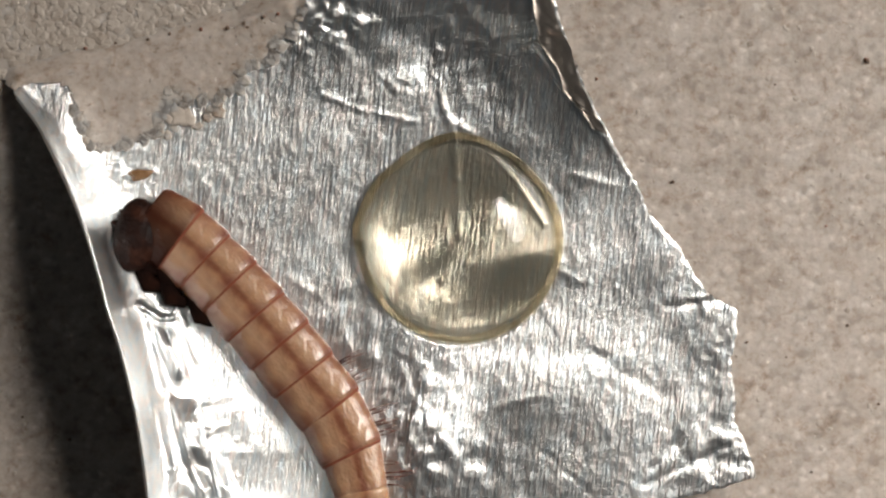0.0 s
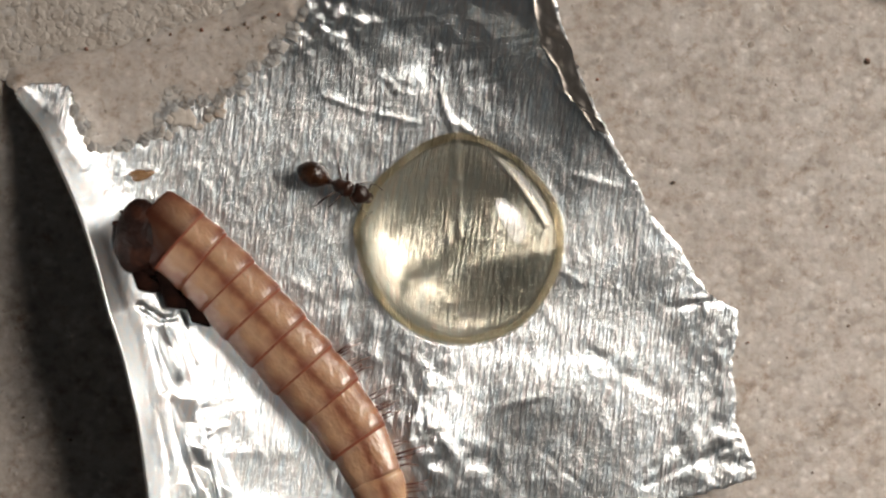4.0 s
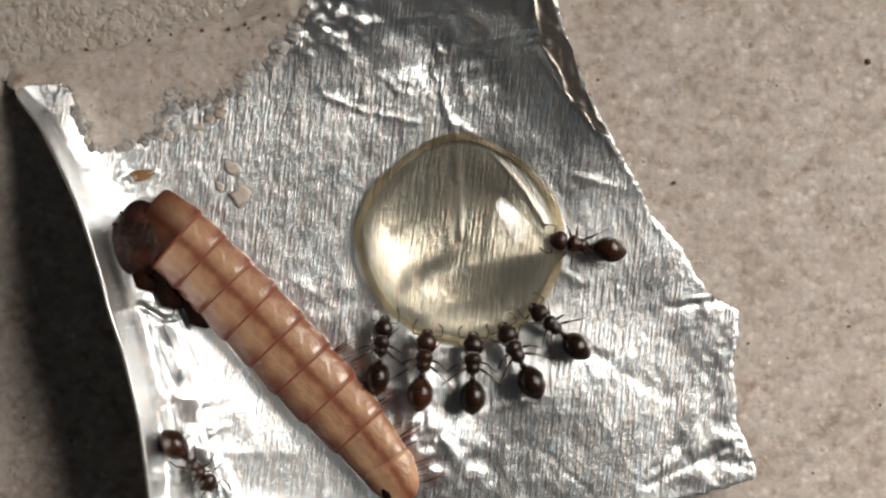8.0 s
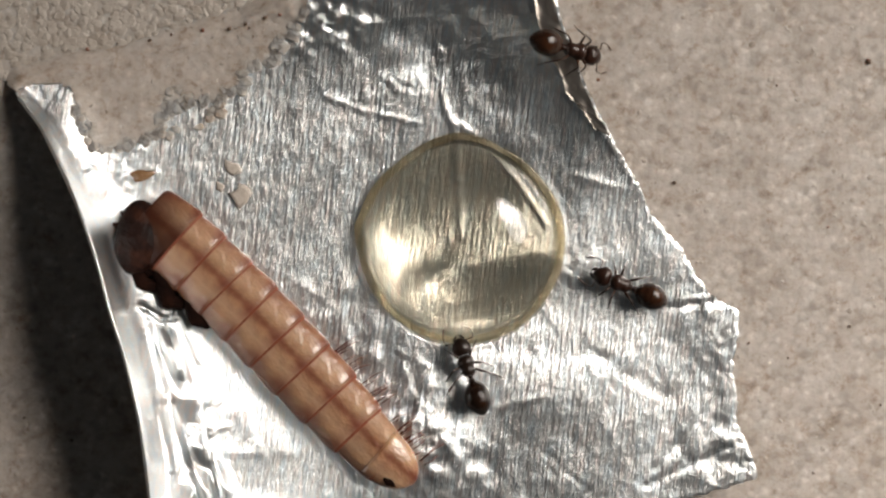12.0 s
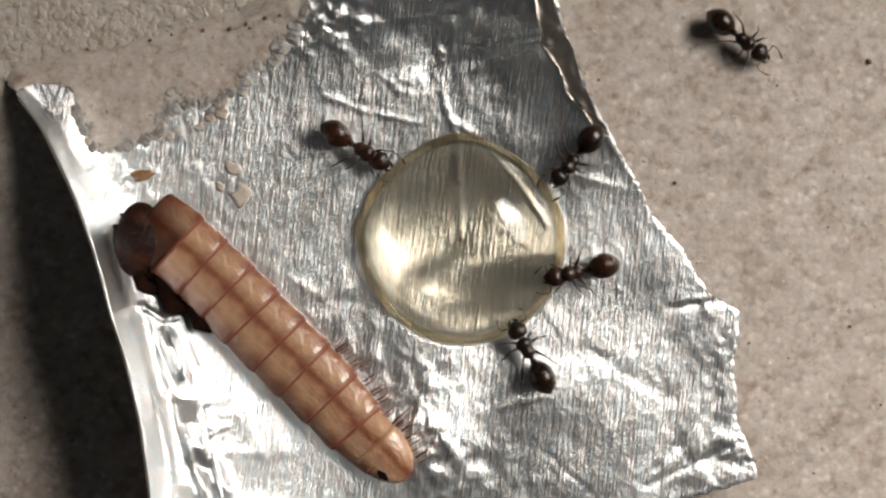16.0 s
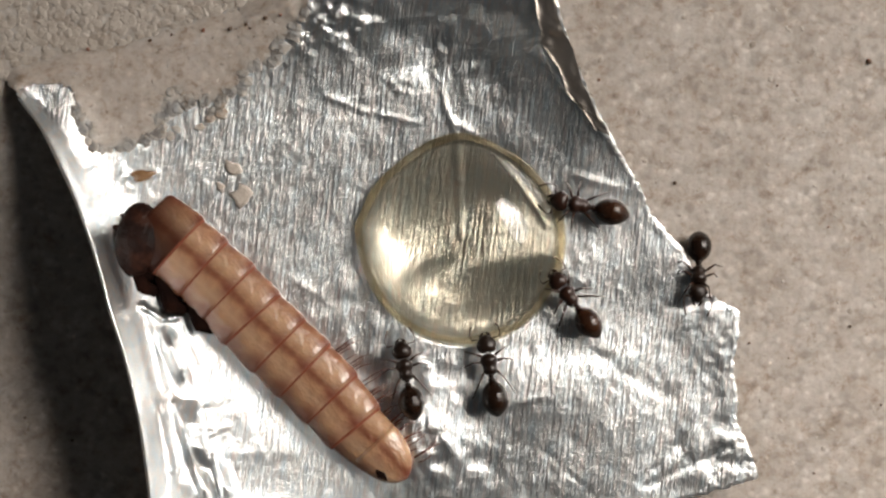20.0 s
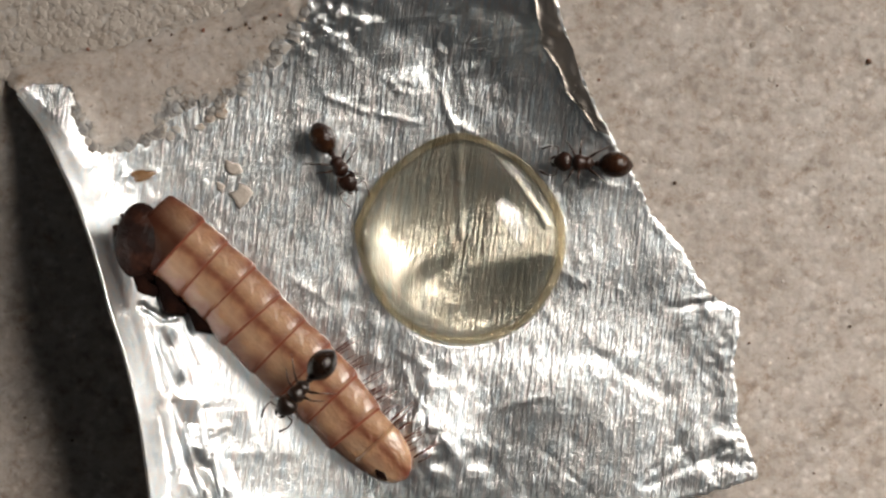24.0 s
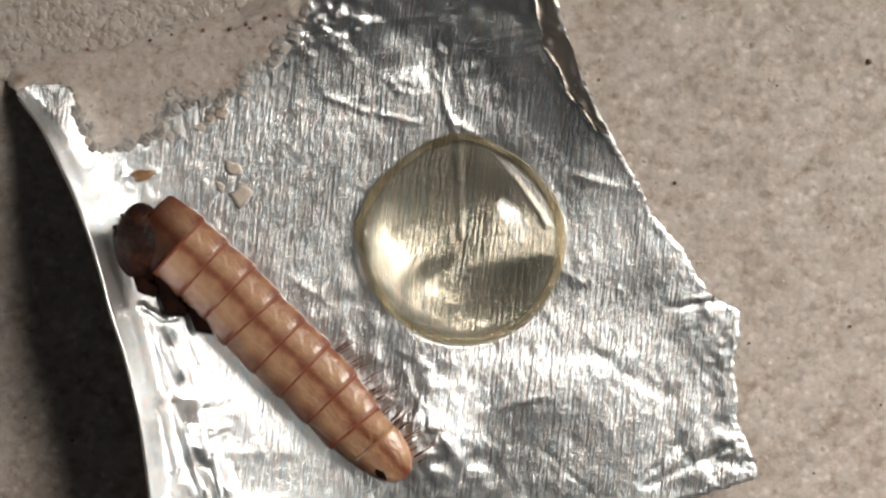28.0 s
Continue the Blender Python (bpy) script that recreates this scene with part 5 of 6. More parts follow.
    walk(ants[2], [
        (0, ant_pose(1206, -150, 0)), (1.133, ant_pose(1153, -150, 78)), (2.3, ant_pose(1100, -150, 157)), (2.4, ant_pose(1098, 137, 157)),
        (2.433, ant_pose(1070, 116, 214)), (2.467, ant_pose(1041, 95, 272)), (2.5, ant_pose(1013, 74, 329)), (2.567, ant_pose(1011, -38, 390)),
        (2.6, ant_pose(1009, -150, 451)), (3.8, ant_pose(948, -150, 505)), (5, ant_pose(887, -150, 558)), (6.2, ant_pose(826, -150, 612)),
        (6.3, ant_pose(832, 185, 612)), (6.4, ant_pose(790, 195, 613)), (6.5, ant_pose(794, 187, 613)), (6.8, ant_pose(791, 187, 615)),
        (6.9, ant_pose(795, 181, 615)), (7, ant_pose(797, 176, 614)), (7.1, ant_pose(260, 88, 634)), (7.133, ant_pose(240, 9, 577)),
        (7.167, ant_pose(220, -71, 521)), (7.2, ant_pose(201, -150, 464)), (7.4, ant_pose(-127, -150, 540)), (7.5, ant_pose(-139, 2, 594)),
        (7.6, ant_pose(-150, 155, 648)), (7.7, ant_pose(94, 161, 648)), (7.733, ant_pose(159, 345, 707)), (7.767, ant_pose(223, 530, 766)),
        (7.8, ant_pose(288, 714, 825)), (7.9, ant_pose(320, 791, 837)), (7.933, ant_pose(323, 797, 781)), (7.967, ant_pose(325, 803, 725)),
        (8, ant_pose(327, 809, 669)), (8.1, ant_pose(330, 1032, 631)), (8.167, ant_pose(366, 1032, 572)), (8.233, ant_pose(401, 1032, 513)),
        (8.3, ant_pose(437, 1032, 454)), (8.4, ant_pose(437, 783, 454)), (8.5, ant_pose(567, 528, 388)), (8.6, ant_pose(587, 532, 383)),
        (8.7, ant_pose(514, 411, 315)), (8.8, ant_pose(690, 136, 254)), (8.9, ant_pose(819, 185, 279)), (9, ant_pose(818, 184, 276)),
        (9.1, ant_pose(819, 181, 279)), (9.2, ant_pose(825, 181, 278)), (9.3, ant_pose(819, 189, 279)), (9.4, ant_pose(819, 185, 279)),
        (9.5, ant_pose(821, 185, 278)), (9.6, ant_pose(829, 189, 278)), (9.7, ant_pose(864, 179, 246)), (9.8, ant_pose(928, 116, 257)),
        (9.9, ant_pose(1324, 183, 328)), (9.967, ant_pose(1327, 16, 388)), (10, ant_pose(1329, -150, 449)), (12.6, ant_pose(1192, -150, 493)),
        (15.2, ant_pose(1055, -150, 537)), (15.3, ant_pose(1061, 391, 537)), (15.4, ant_pose(1061, 393, 538)), (15.5, ant_pose(1043, 403, 556)),
        (15.6, ant_pose(1061, 403, 547)), (15.7, ant_pose(1057, 401, 545)), (15.8, ant_pose(1061, 401, 545)), (15.9, ant_pose(1057, 403, 543)),
        (16, ant_pose(1029, 477, 553)), (16.1, ant_pose(839, 750, 484)), (16.2, ant_pose(782, 694, 455)), (16.3, ant_pose(788, 694, 453)),
        (16.4, ant_pose(790, 686, 452)), (16.5, ant_pose(762, 686, 472)), (16.6, ant_pose(736, 710, 434)), (16.7, ant_pose(489, 431, 463)),
        (16.733, ant_pose(464, 362, 408)), (16.767, ant_pose(439, 294, 353)), (16.8, ant_pose(414, 225, 298)), (16.833, ant_pose(475, 337, 241)),
        (16.867, ant_pose(536, 450, 184)), (16.9, ant_pose(596, 562, 127)), (16.967, ant_pose(593, 797, 198)), (17, ant_pose(590, 1032, 269)),
        (17.5, ant_pose(673, 1032, 191)), (18, ant_pose(757, 1032, 114)), (18.1, ant_pose(764, 686, 114)), (18.2, ant_pose(705, 661, 88)),
        (18.3, ant_pose(683, 698, 90)), (18.367, ant_pose(729, 726, 137)), (18.4, ant_pose(776, 754, 184)), (18.467, ant_pose(1012, 717, 133)),
        (18.5, ant_pose(1249, 679, 82)), (18.533, ant_pose(1248, 797, 24)), (18.567, ant_pose(1246, 914, -33)), (18.6, ant_pose(1245, 1032, -91)),
        (18.933, ant_pose(1306, 1032, -33)), (19.267, ant_pose(1367, 1032, 25)), (19.6, ant_pose(1428, 1032, 82)), (19.7, ant_pose(1435, 795, 82)),
        (19.8, ant_pose(1451, 805, 44)), (19.867, ant_pose(1447, 918, -24)), (19.9, ant_pose(1443, 1032, -92)), (21.767, ant_pose(1466, 1032, -28)),
        (23.6, ant_pose(1489, 1032, 37)), (23.7, ant_pose(1485, 827, 37)), (23.767, ant_pose(1311, 661, 113)), (23.8, ant_pose(1137, 496, 190)),
        (23.9, ant_pose(1138, 1032, 270)), (25.8, ant_pose(1169, 1032, 336)), (27.7, ant_pose(1200, 1032, 402)), (27.8, ant_pose(1204, 867, 402)),
        (27.867, ant_pose(1171, 950, 325)), (27.9, ant_pose(1138, 1032, 248)), (28, ant_pose(1138, 1032, 248))])
    walk(ants[3], [
        (0, ant_pose(1718, 15, 0)), (0.333, ant_pose(1718, 142, -74)), (0.7, ant_pose(1718, 270, -148)), (0.8, ant_pose(1361, 267, -148)),
        (0.9, ant_pose(1089, 206, -173)), (1, ant_pose(996, 265, -128)), (1.9, ant_pose(995, 264, -126)), (2, ant_pose(995, 261, -126)),
        (2.1, ant_pose(995, 264, -126)), (2.4, ant_pose(995, 264, -126)), (2.5, ant_pose(1043, 412, -112)), (2.6, ant_pose(1466, 830, -85)),
        (2.7, ant_pose(1459, 1032, -92)), (3.308, ant_pose(1299, 1032, -136)), (3.95, ant_pose(1138, 1032, -180)), (4.575, ant_pose(978, 1032, -222)),
        (5.2, ant_pose(818, 1032, -264)), (5.5, ant_pose(812, 813, -264)), (5.533, ant_pose(814, 886, -205)), (5.567, ant_pose(816, 959, -147)),
        (5.6, ant_pose(818, 1032, -88)), (5.933, ant_pose(844, 1032, -142)), (6.267, ant_pose(869, 1032, -196)), (6.6, ant_pose(894, 1032, -250)),
        (6.7, ant_pose(899, 783, -250)), (6.8, ant_pose(856, 674, -272)), (6.9, ant_pose(858, 662, -274)), (7, ant_pose(867, 654, -274)),
        (7.1, ant_pose(866, 656, -274)), (7.2, ant_pose(860, 656, -272)), (7.3, ant_pose(868, 656, -272)), (7.4, ant_pose(870, 656, -270)),
        (7.5, ant_pose(868, 660, -272)), (7.6, ant_pose(864, 660, -272)), (7.7, ant_pose(900, 650, -261)), (7.8, ant_pose(927, 650, -248)),
        (7.9, ant_pose(914, 650, -252)), (8, ant_pose(922, 644, -243)), (8.1, ant_pose(937, 710, -205)), (8.167, ant_pose(879, 742, -279)),
        (8.2, ant_pose(821, 775, -354)), (8.267, ant_pose(820, 903, -402)), (8.3, ant_pose(818, 1032, -451)), (8.4, ant_pose(734, 1032, -531)),
        (8.5, ant_pose(650, 1032, -610)), (8.6, ant_pose(656, 629, -610)), (8.667, ant_pose(622, 579, -655)), (8.7, ant_pose(589, 528, -700)),
        (8.9, ant_pose(589, 528, -700)), (9, ant_pose(594, 524, -695)), (9.1, ant_pose(591, 524, -697)), (9.2, ant_pose(587, 526, -695)),
        (9.3, ant_pose(579, 526, -695)), (9.4, ant_pose(589, 490, -680)), (9.5, ant_pose(557, 431, -700)), (9.7, ant_pose(556, 431, -700)),
        (9.8, ant_pose(552, 437, -702)), (9.9, ant_pose(575, 387, -724)), (10, ant_pose(557, 379, -735)), (10.1, ant_pose(562, 381, -729)),
        (10.2, ant_pose(554, 284, -698)), (10.267, ant_pose(555, 161, -738)), (10.3, ant_pose(556, 39, -778)), (10.367, ant_pose(676, -55, -730)),
        (10.4, ant_pose(796, -150, -682)), (11.06, ant_pose(632, -150, -611)), (11.72, ant_pose(469, -150, -540)), (13.04, ant_pose(143, -150, -540)),
        (14.36, ant_pose(-150, -116, -533)), (15.037, ant_pose(-150, 47, -492)), (15.68, ant_pose(-150, 210, -450)),
        (16.34, ant_pose(-150, 373, -527)), (17, ant_pose(-150, 536, -603)), (17.1, ant_pose(279, 532, -603)), (17.133, ant_pose(286, 609, -548)),
        (17.167, ant_pose(294, 686, -493)), (17.2, ant_pose(301, 762, -438)), (17.3, ant_pose(300, 1032, -450)), (18.067, ant_pose(493, 1032, -508)),
        (18.833, ant_pose(686, 1032, -565)), (19.6, ant_pose(879, 1032, -623)), (19.7, ant_pose(877, 782, -623)), (19.8, ant_pose(944, 661, -594)),
        (19.9, ant_pose(881, 793, -560)), (20, ant_pose(866, 668, -621)), (20.1, ant_pose(873, 681, -611)), (20.2, ant_pose(788, 700, -590)),
        (20.3, ant_pose(705, 645, -608)), (20.4, ant_pose(685, 673, -593)), (20.5, ant_pose(655, 645, -594)), (20.6, ant_pose(638, 625, -602)),
        (20.7, ant_pose(598, 318, -675)), (20.767, ant_pose(563, 197, -751)), (20.8, ant_pose(527, 75, -827)), (20.833, ant_pose(508, 64, -883)),
        (20.867, ant_pose(488, 54, -938)), (20.9, ant_pose(469, 43, -994)), (20.967, ant_pose(586, 73, -1055)), (21, ant_pose(703, 103, -1115)),
        (21.1, ant_pose(836, 108, -1084)), (21.167, ant_pose(808, -21, -1031)), (21.2, ant_pose(780, -150, -978)),
        (23.067, ant_pose(620, -150, -914)), (24.9, ant_pose(460, -150, -850)), (25, ant_pose(458, 193, -850)), (25.067, ant_pose(459, 22, -920)),
        (25.1, ant_pose(460, -150, -990)), (25.7, ant_pose(460, -150, -916)), (25.8, ant_pose(461, 106, -916)), (25.9, ant_pose(582, 548, -986)),
        (26, ant_pose(531, 423, -981)), (26.067, ant_pose(597, 330, -1029)), (26.1, ant_pose(663, 237, -1076)), (26.2, ant_pose(646, 176, -1094)),
        (26.3, ant_pose(727, 207, -1126)), (26.4, ant_pose(665, 120, -1161)), (26.5, ant_pose(679, 200, -1093)), (26.6, ant_pose(798, 122, -1110)),
        (26.7, ant_pose(1028, 156, -1101)), (26.767, ant_pose(1031, 261, -1152)), (26.8, ant_pose(1034, 366, -1204)),
        (26.9, ant_pose(1075, 342, -1173)), (26.967, ant_pose(1147, 591, -1110)), (27, ant_pose(1218, 839, -1047)),
        (27.067, ant_pose(1308, 936, -1087)), (27.1, ant_pose(1398, 1032, -1127)), (28, ant_pose(1398, 1032, -1127))])
    walk(ants[4], [
        (0, ant_pose(1718, 693, 0)), (0.867, ant_pose(1718, 519, 64)), (1.7, ant_pose(1718, 346, 127)), (1.8, ant_pose(1341, 341, 127)),
        (1.867, ant_pose(1529, 343, 63)), (1.9, ant_pose(1718, 346, -1)), (2.37, ant_pose(1718, 518, -45)), (2.84, ant_pose(1718, 690, -90)),
        (3.78, ant_pose(1715, 1032, -91)), (4.234, ant_pose(1543, 1032, -135)), (4.72, ant_pose(1370, 1032, -180)),
        (5.66, ant_pose(1026, 1032, -180)), (6.6, ant_pose(681, 1032, -236)), (6.7, ant_pose(682, 674, -236)), (6.8, ant_pose(628, 617, -287)),
        (6.9, ant_pose(640, 646, -256)), (7, ant_pose(662, 671, -242)), (7.1, ant_pose(660, 654, -252)), (7.2, ant_pose(711, 690, -264)),
        (7.3, ant_pose(413, 860, -234)), (7.4, ant_pose(721, 666, -287)), (7.5, ant_pose(694, 658, -272)), (7.6, ant_pose(698, 662, -268)),
        (7.7, ant_pose(729, 686, -281)), (7.8, ant_pose(664, 637, -258)), (7.9, ant_pose(662, 637, -260)), (8, ant_pose(670, 631, -277)),
        (8.1, ant_pose(678, 641, -272)), (8.2, ant_pose(666, 629, -276)), (8.3, ant_pose(692, 706, -270)), (8.4, ant_pose(797, 734, -270)),
        (8.467, ant_pose(678, 883, -199)), (8.5, ant_pose(559, 1032, -129)), (8.7, ant_pose(696, 1032, -194)), (8.9, ant_pose(834, 1032, -259)),
        (9, ant_pose(827, 691, -259)), (9.1, ant_pose(817, 668, -280)), (9.2, ant_pose(801, 694, -274)), (9.3, ant_pose(884, 718, -265)),
        (9.333, ant_pose(882, 823, -207)), (9.367, ant_pose(881, 927, -149)), (9.4, ant_pose(879, 1032, -91)), (9.467, ant_pose(869, 1032, -146)),
        (9.533, ant_pose(859, 1032, -202)), (9.6, ant_pose(849, 1032, -257)), (9.7, ant_pose(843, 664, -257)), (9.8, ant_pose(847, 666, -261)),
        (9.9, ant_pose(864, 666, -264)), (10, ant_pose(939, 676, -324)), (10.067, ant_pose(858, 750, -276)), (10.1, ant_pose(777, 823, -228)),
        (10.2, ant_pose(284, 1032, -157)), (10.6, ant_pose(567, 1032, -208)), (11, ant_pose(849, 1032, -259)), (11.1, ant_pose(841, 714, -259)),
        (11.2, ant_pose(768, 682, -255)), (11.3, ant_pose(770, 678, -258)), (11.4, ant_pose(845, 670, -281)), (11.5, ant_pose(813, 726, -229)),
        (11.6, ant_pose(770, 678, -254)), (11.7, ant_pose(791, 714, -247)), (11.767, ant_pose(759, 873, -174)), (11.8, ant_pose(727, 1032, -101)),
        (12.7, ant_pose(826, 1032, -167)), (13.6, ant_pose(925, 1032, -233)), (13.9, ant_pose(932, 643, -233)), (14.5, ant_pose(932, 643, -233)),
        (14.6, ant_pose(819, 671, -209)), (14.7, ant_pose(756, 678, -237)), (14.8, ant_pose(752, 669, -249)), (14.9, ant_pose(740, 663, -252)),
        (15, ant_pose(699, 671, -259)), (15.1, ant_pose(615, 568, -286)), (15.2, ant_pose(608, 566, -288)), (15.3, ant_pose(604, 548, -291)),
        (15.4, ant_pose(606, 544, -291)), (15.5, ant_pose(596, 548, -288)), (15.6, ant_pose(606, 552, -262)), (15.7, ant_pose(546, 162, -316)),
        (15.8, ant_pose(806, 87, -392)), (15.867, ant_pose(945, 160, -436)), (15.9, ant_pose(1083, 233, -480)), (15.967, ant_pose(1191, 147, -439)),
        (16, ant_pose(1300, 61, -398)), (16.067, ant_pose(1299, -44, -334)), (16.1, ant_pose(1299, -150, -270)), (16.733, ant_pose(1474, -150, -315)),
        (17.367, ant_pose(1650, -150, -360)), (18.633, ant_pose(1718, 132, -436)), (19.9, ant_pose(1718, 483, -455)), (20, ant_pose(1231, 481, -455)),
        (20.067, ant_pose(1337, 628, -520)), (20.1, ant_pose(1443, 774, -585)), (20.167, ant_pose(1461, 809, -521)),
        (20.2, ant_pose(1479, 843, -456)), (20.3, ant_pose(1657, 1032, -407)), (21.292, ant_pose(1447, 1032, -473)),
        (22.25, ant_pose(1238, 1032, -540)), (24.2, ant_pose(818, 1032, -590)), (24.3, ant_pose(812, 746, -590)), (24.4, ant_pose(695, 665, -605)),
        (24.5, ant_pose(723, 681, -643)), (24.6, ant_pose(820, 661, -641)), (24.7, ant_pose(830, 663, -625)), (24.8, ant_pose(869, 710, -633)),
        (24.9, ant_pose(782, 710, -616)), (25, ant_pose(723, 686, -615)), (25.1, ant_pose(699, 671, -614)), (25.2, ant_pose(695, 681, -627)),
        (25.3, ant_pose(745, 714, -642)), (25.4, ant_pose(992, 633, -689)), (25.5, ant_pose(950, 754, -637)), (25.6, ant_pose(889, 669, -594)),
        (25.7, ant_pose(699, 669, -606)), (25.8, ant_pose(606, 560, -627)), (25.9, ant_pose(766, 657, -645)), (26, ant_pose(621, 598, -608)),
        (26.1, ant_pose(764, 108, -637)), (26.2, ant_pose(765, -150, -630)), (28, ant_pose(765, -150, -630))])
    walk(ants[5], [
        (0, ant_pose(1379, 1032, 0)), (0.267, ant_pose(1380, 1032, 55)), (0.533, ant_pose(1381, 1032, 110)), (0.8, ant_pose(1382, 1032, 165)),
        (0.9, ant_pose(1384, 873, 165)), (1, ant_pose(1039, 557, 137)), (1.1, ant_pose(1024, 561, 133)), (1.3, ant_pose(1028, 559, 135)),
        (1.4, ant_pose(1038, 422, 143)), (1.5, ant_pose(1038, 422, 146)), (1.6, ant_pose(1040, 410, 160)), (1.7, ant_pose(1046, 400, 167)),
        (1.8, ant_pose(1048, 402, 165)), (1.9, ant_pose(1092, 408, 177)), (1.967, ant_pose(1118, 386, 109)), (2, ant_pose(1144, 365, 42)),
        (2.1, ant_pose(1446, 250, 0)), (2.2, ant_pose(1718, 132, 23)), (3.425, ant_pose(1630, -9, 73)), (4.65, ant_pose(1543, -150, 122)),
        (5.858, ant_pose(1314, -150, 47)), (7.1, ant_pose(1085, -150, -28)), (7.2, ant_pose(1084, 100, -28)), (7.267, ant_pose(1085, -25, 31)),
        (7.3, ant_pose(1085, -150, 90)), (7.367, ant_pose(1244, -150, 45)), (7.4, ant_pose(1404, -150, 0)), (7.5, ant_pose(1718, -146, -1)),
        (7.567, ant_pose(1718, 13, -45)), (7.6, ant_pose(1718, 172, -90)), (7.7, ant_pose(1718, 491, -90)), (7.8, ant_pose(1718, 809, -90)),
        (7.9, ant_pose(1623, 1032, -113)), (8, ant_pose(1304, 1032, -180)), (8.067, ant_pose(1145, 1032, -249)), (8.1, ant_pose(986, 1032, -318)),
        (8.2, ant_pose(987, 839, -318)), (8.3, ant_pose(1064, 557, -243)), (8.4, ant_pose(1034, 532, -232)), (8.5, ant_pose(1030, 520, -221)),
        (8.6, ant_pose(1032, 522, -215)), (8.9, ant_pose(1029, 522, -216)), (9, ant_pose(1029, 519, -212)), (9.1, ant_pose(1042, 500, -188)),
        (9.2, ant_pose(1046, 500, -188)), (9.3, ant_pose(1050, 490, -193)), (9.4, ant_pose(1044, 476, -180)), (9.5, ant_pose(1046, 474, -178)),
        (9.6, ant_pose(1052, 462, -182)), (9.7, ant_pose(1136, 455, -191)), (9.8, ant_pose(1112, 411, -250)), (9.833, ant_pose(1212, 468, -308)),
        (9.867, ant_pose(1311, 524, -366)), (9.9, ant_pose(1411, 581, -423)), (9.967, ant_pose(1565, 517, -380)), (10, ant_pose(1718, 452, -337)),
        (10.2, ant_pose(1718, 674, -394)), (10.4, ant_pose(1718, 895, -450)), (10.6, ant_pose(1565, 963, -523)), (10.8, ant_pose(1413, 1032, -595)),
        (10.9, ant_pose(1411, 819, -595)), (10.967, ant_pose(1471, 616, -658)), (11, ant_pose(1560, 412, -720)), (11.1, ant_pose(1718, 407, -718)),
        (13.1, ant_pose(1718, 468, -667)), (15.1, ant_pose(1718, 529, -616)), (15.2, ant_pose(1374, 534, -616)), (15.267, ant_pose(1439, 580, -666)),
        (15.3, ant_pose(1504, 625, -716)), (15.4, ant_pose(1718, 437, -679)), (18.7, ant_pose(1718, 178, -699)), (18.8, ant_pose(1471, 182, -699)),
        (18.9, ant_pose(1718, 178, -719)), (19.63, ant_pose(1711, 14, -673)), (20.36, ant_pose(1704, -150, -628)),
        (21.09, ant_pose(1534, -150, -584)), (21.82, ant_pose(1363, -150, -540)), (23.28, ant_pose(1021, -150, -540)),
        (24.74, ant_pose(680, -150, -540)), (25.47, ant_pose(509, -150, -486)), (26.2, ant_pose(338, -150, -432)), (26.3, ant_pose(337, 148, -432)),
        (26.4, ant_pose(626, 245, -382)), (26.5, ant_pose(485, 219, -406)), (26.6, ant_pose(570, 281, -436)), (26.7, ant_pose(602, 239, -406)),
        (26.8, ant_pose(634, 237, -407)), (26.9, ant_pose(634, 237, -407)), (27, ant_pose(633, 233, -407)), (27.3, ant_pose(632, 235, -408)),
        (27.4, ant_pose(610, 194, -399)), (27.5, ant_pose(566, 320, -394)), (27.6, ant_pose(594, 269, -398)), (27.7, ant_pose(578, 265, -400)),
        (27.767, ant_pose(549, 58, -331)), (27.8, ant_pose(521, -150, -262)), (28, ant_pose(521, -150, -262))])
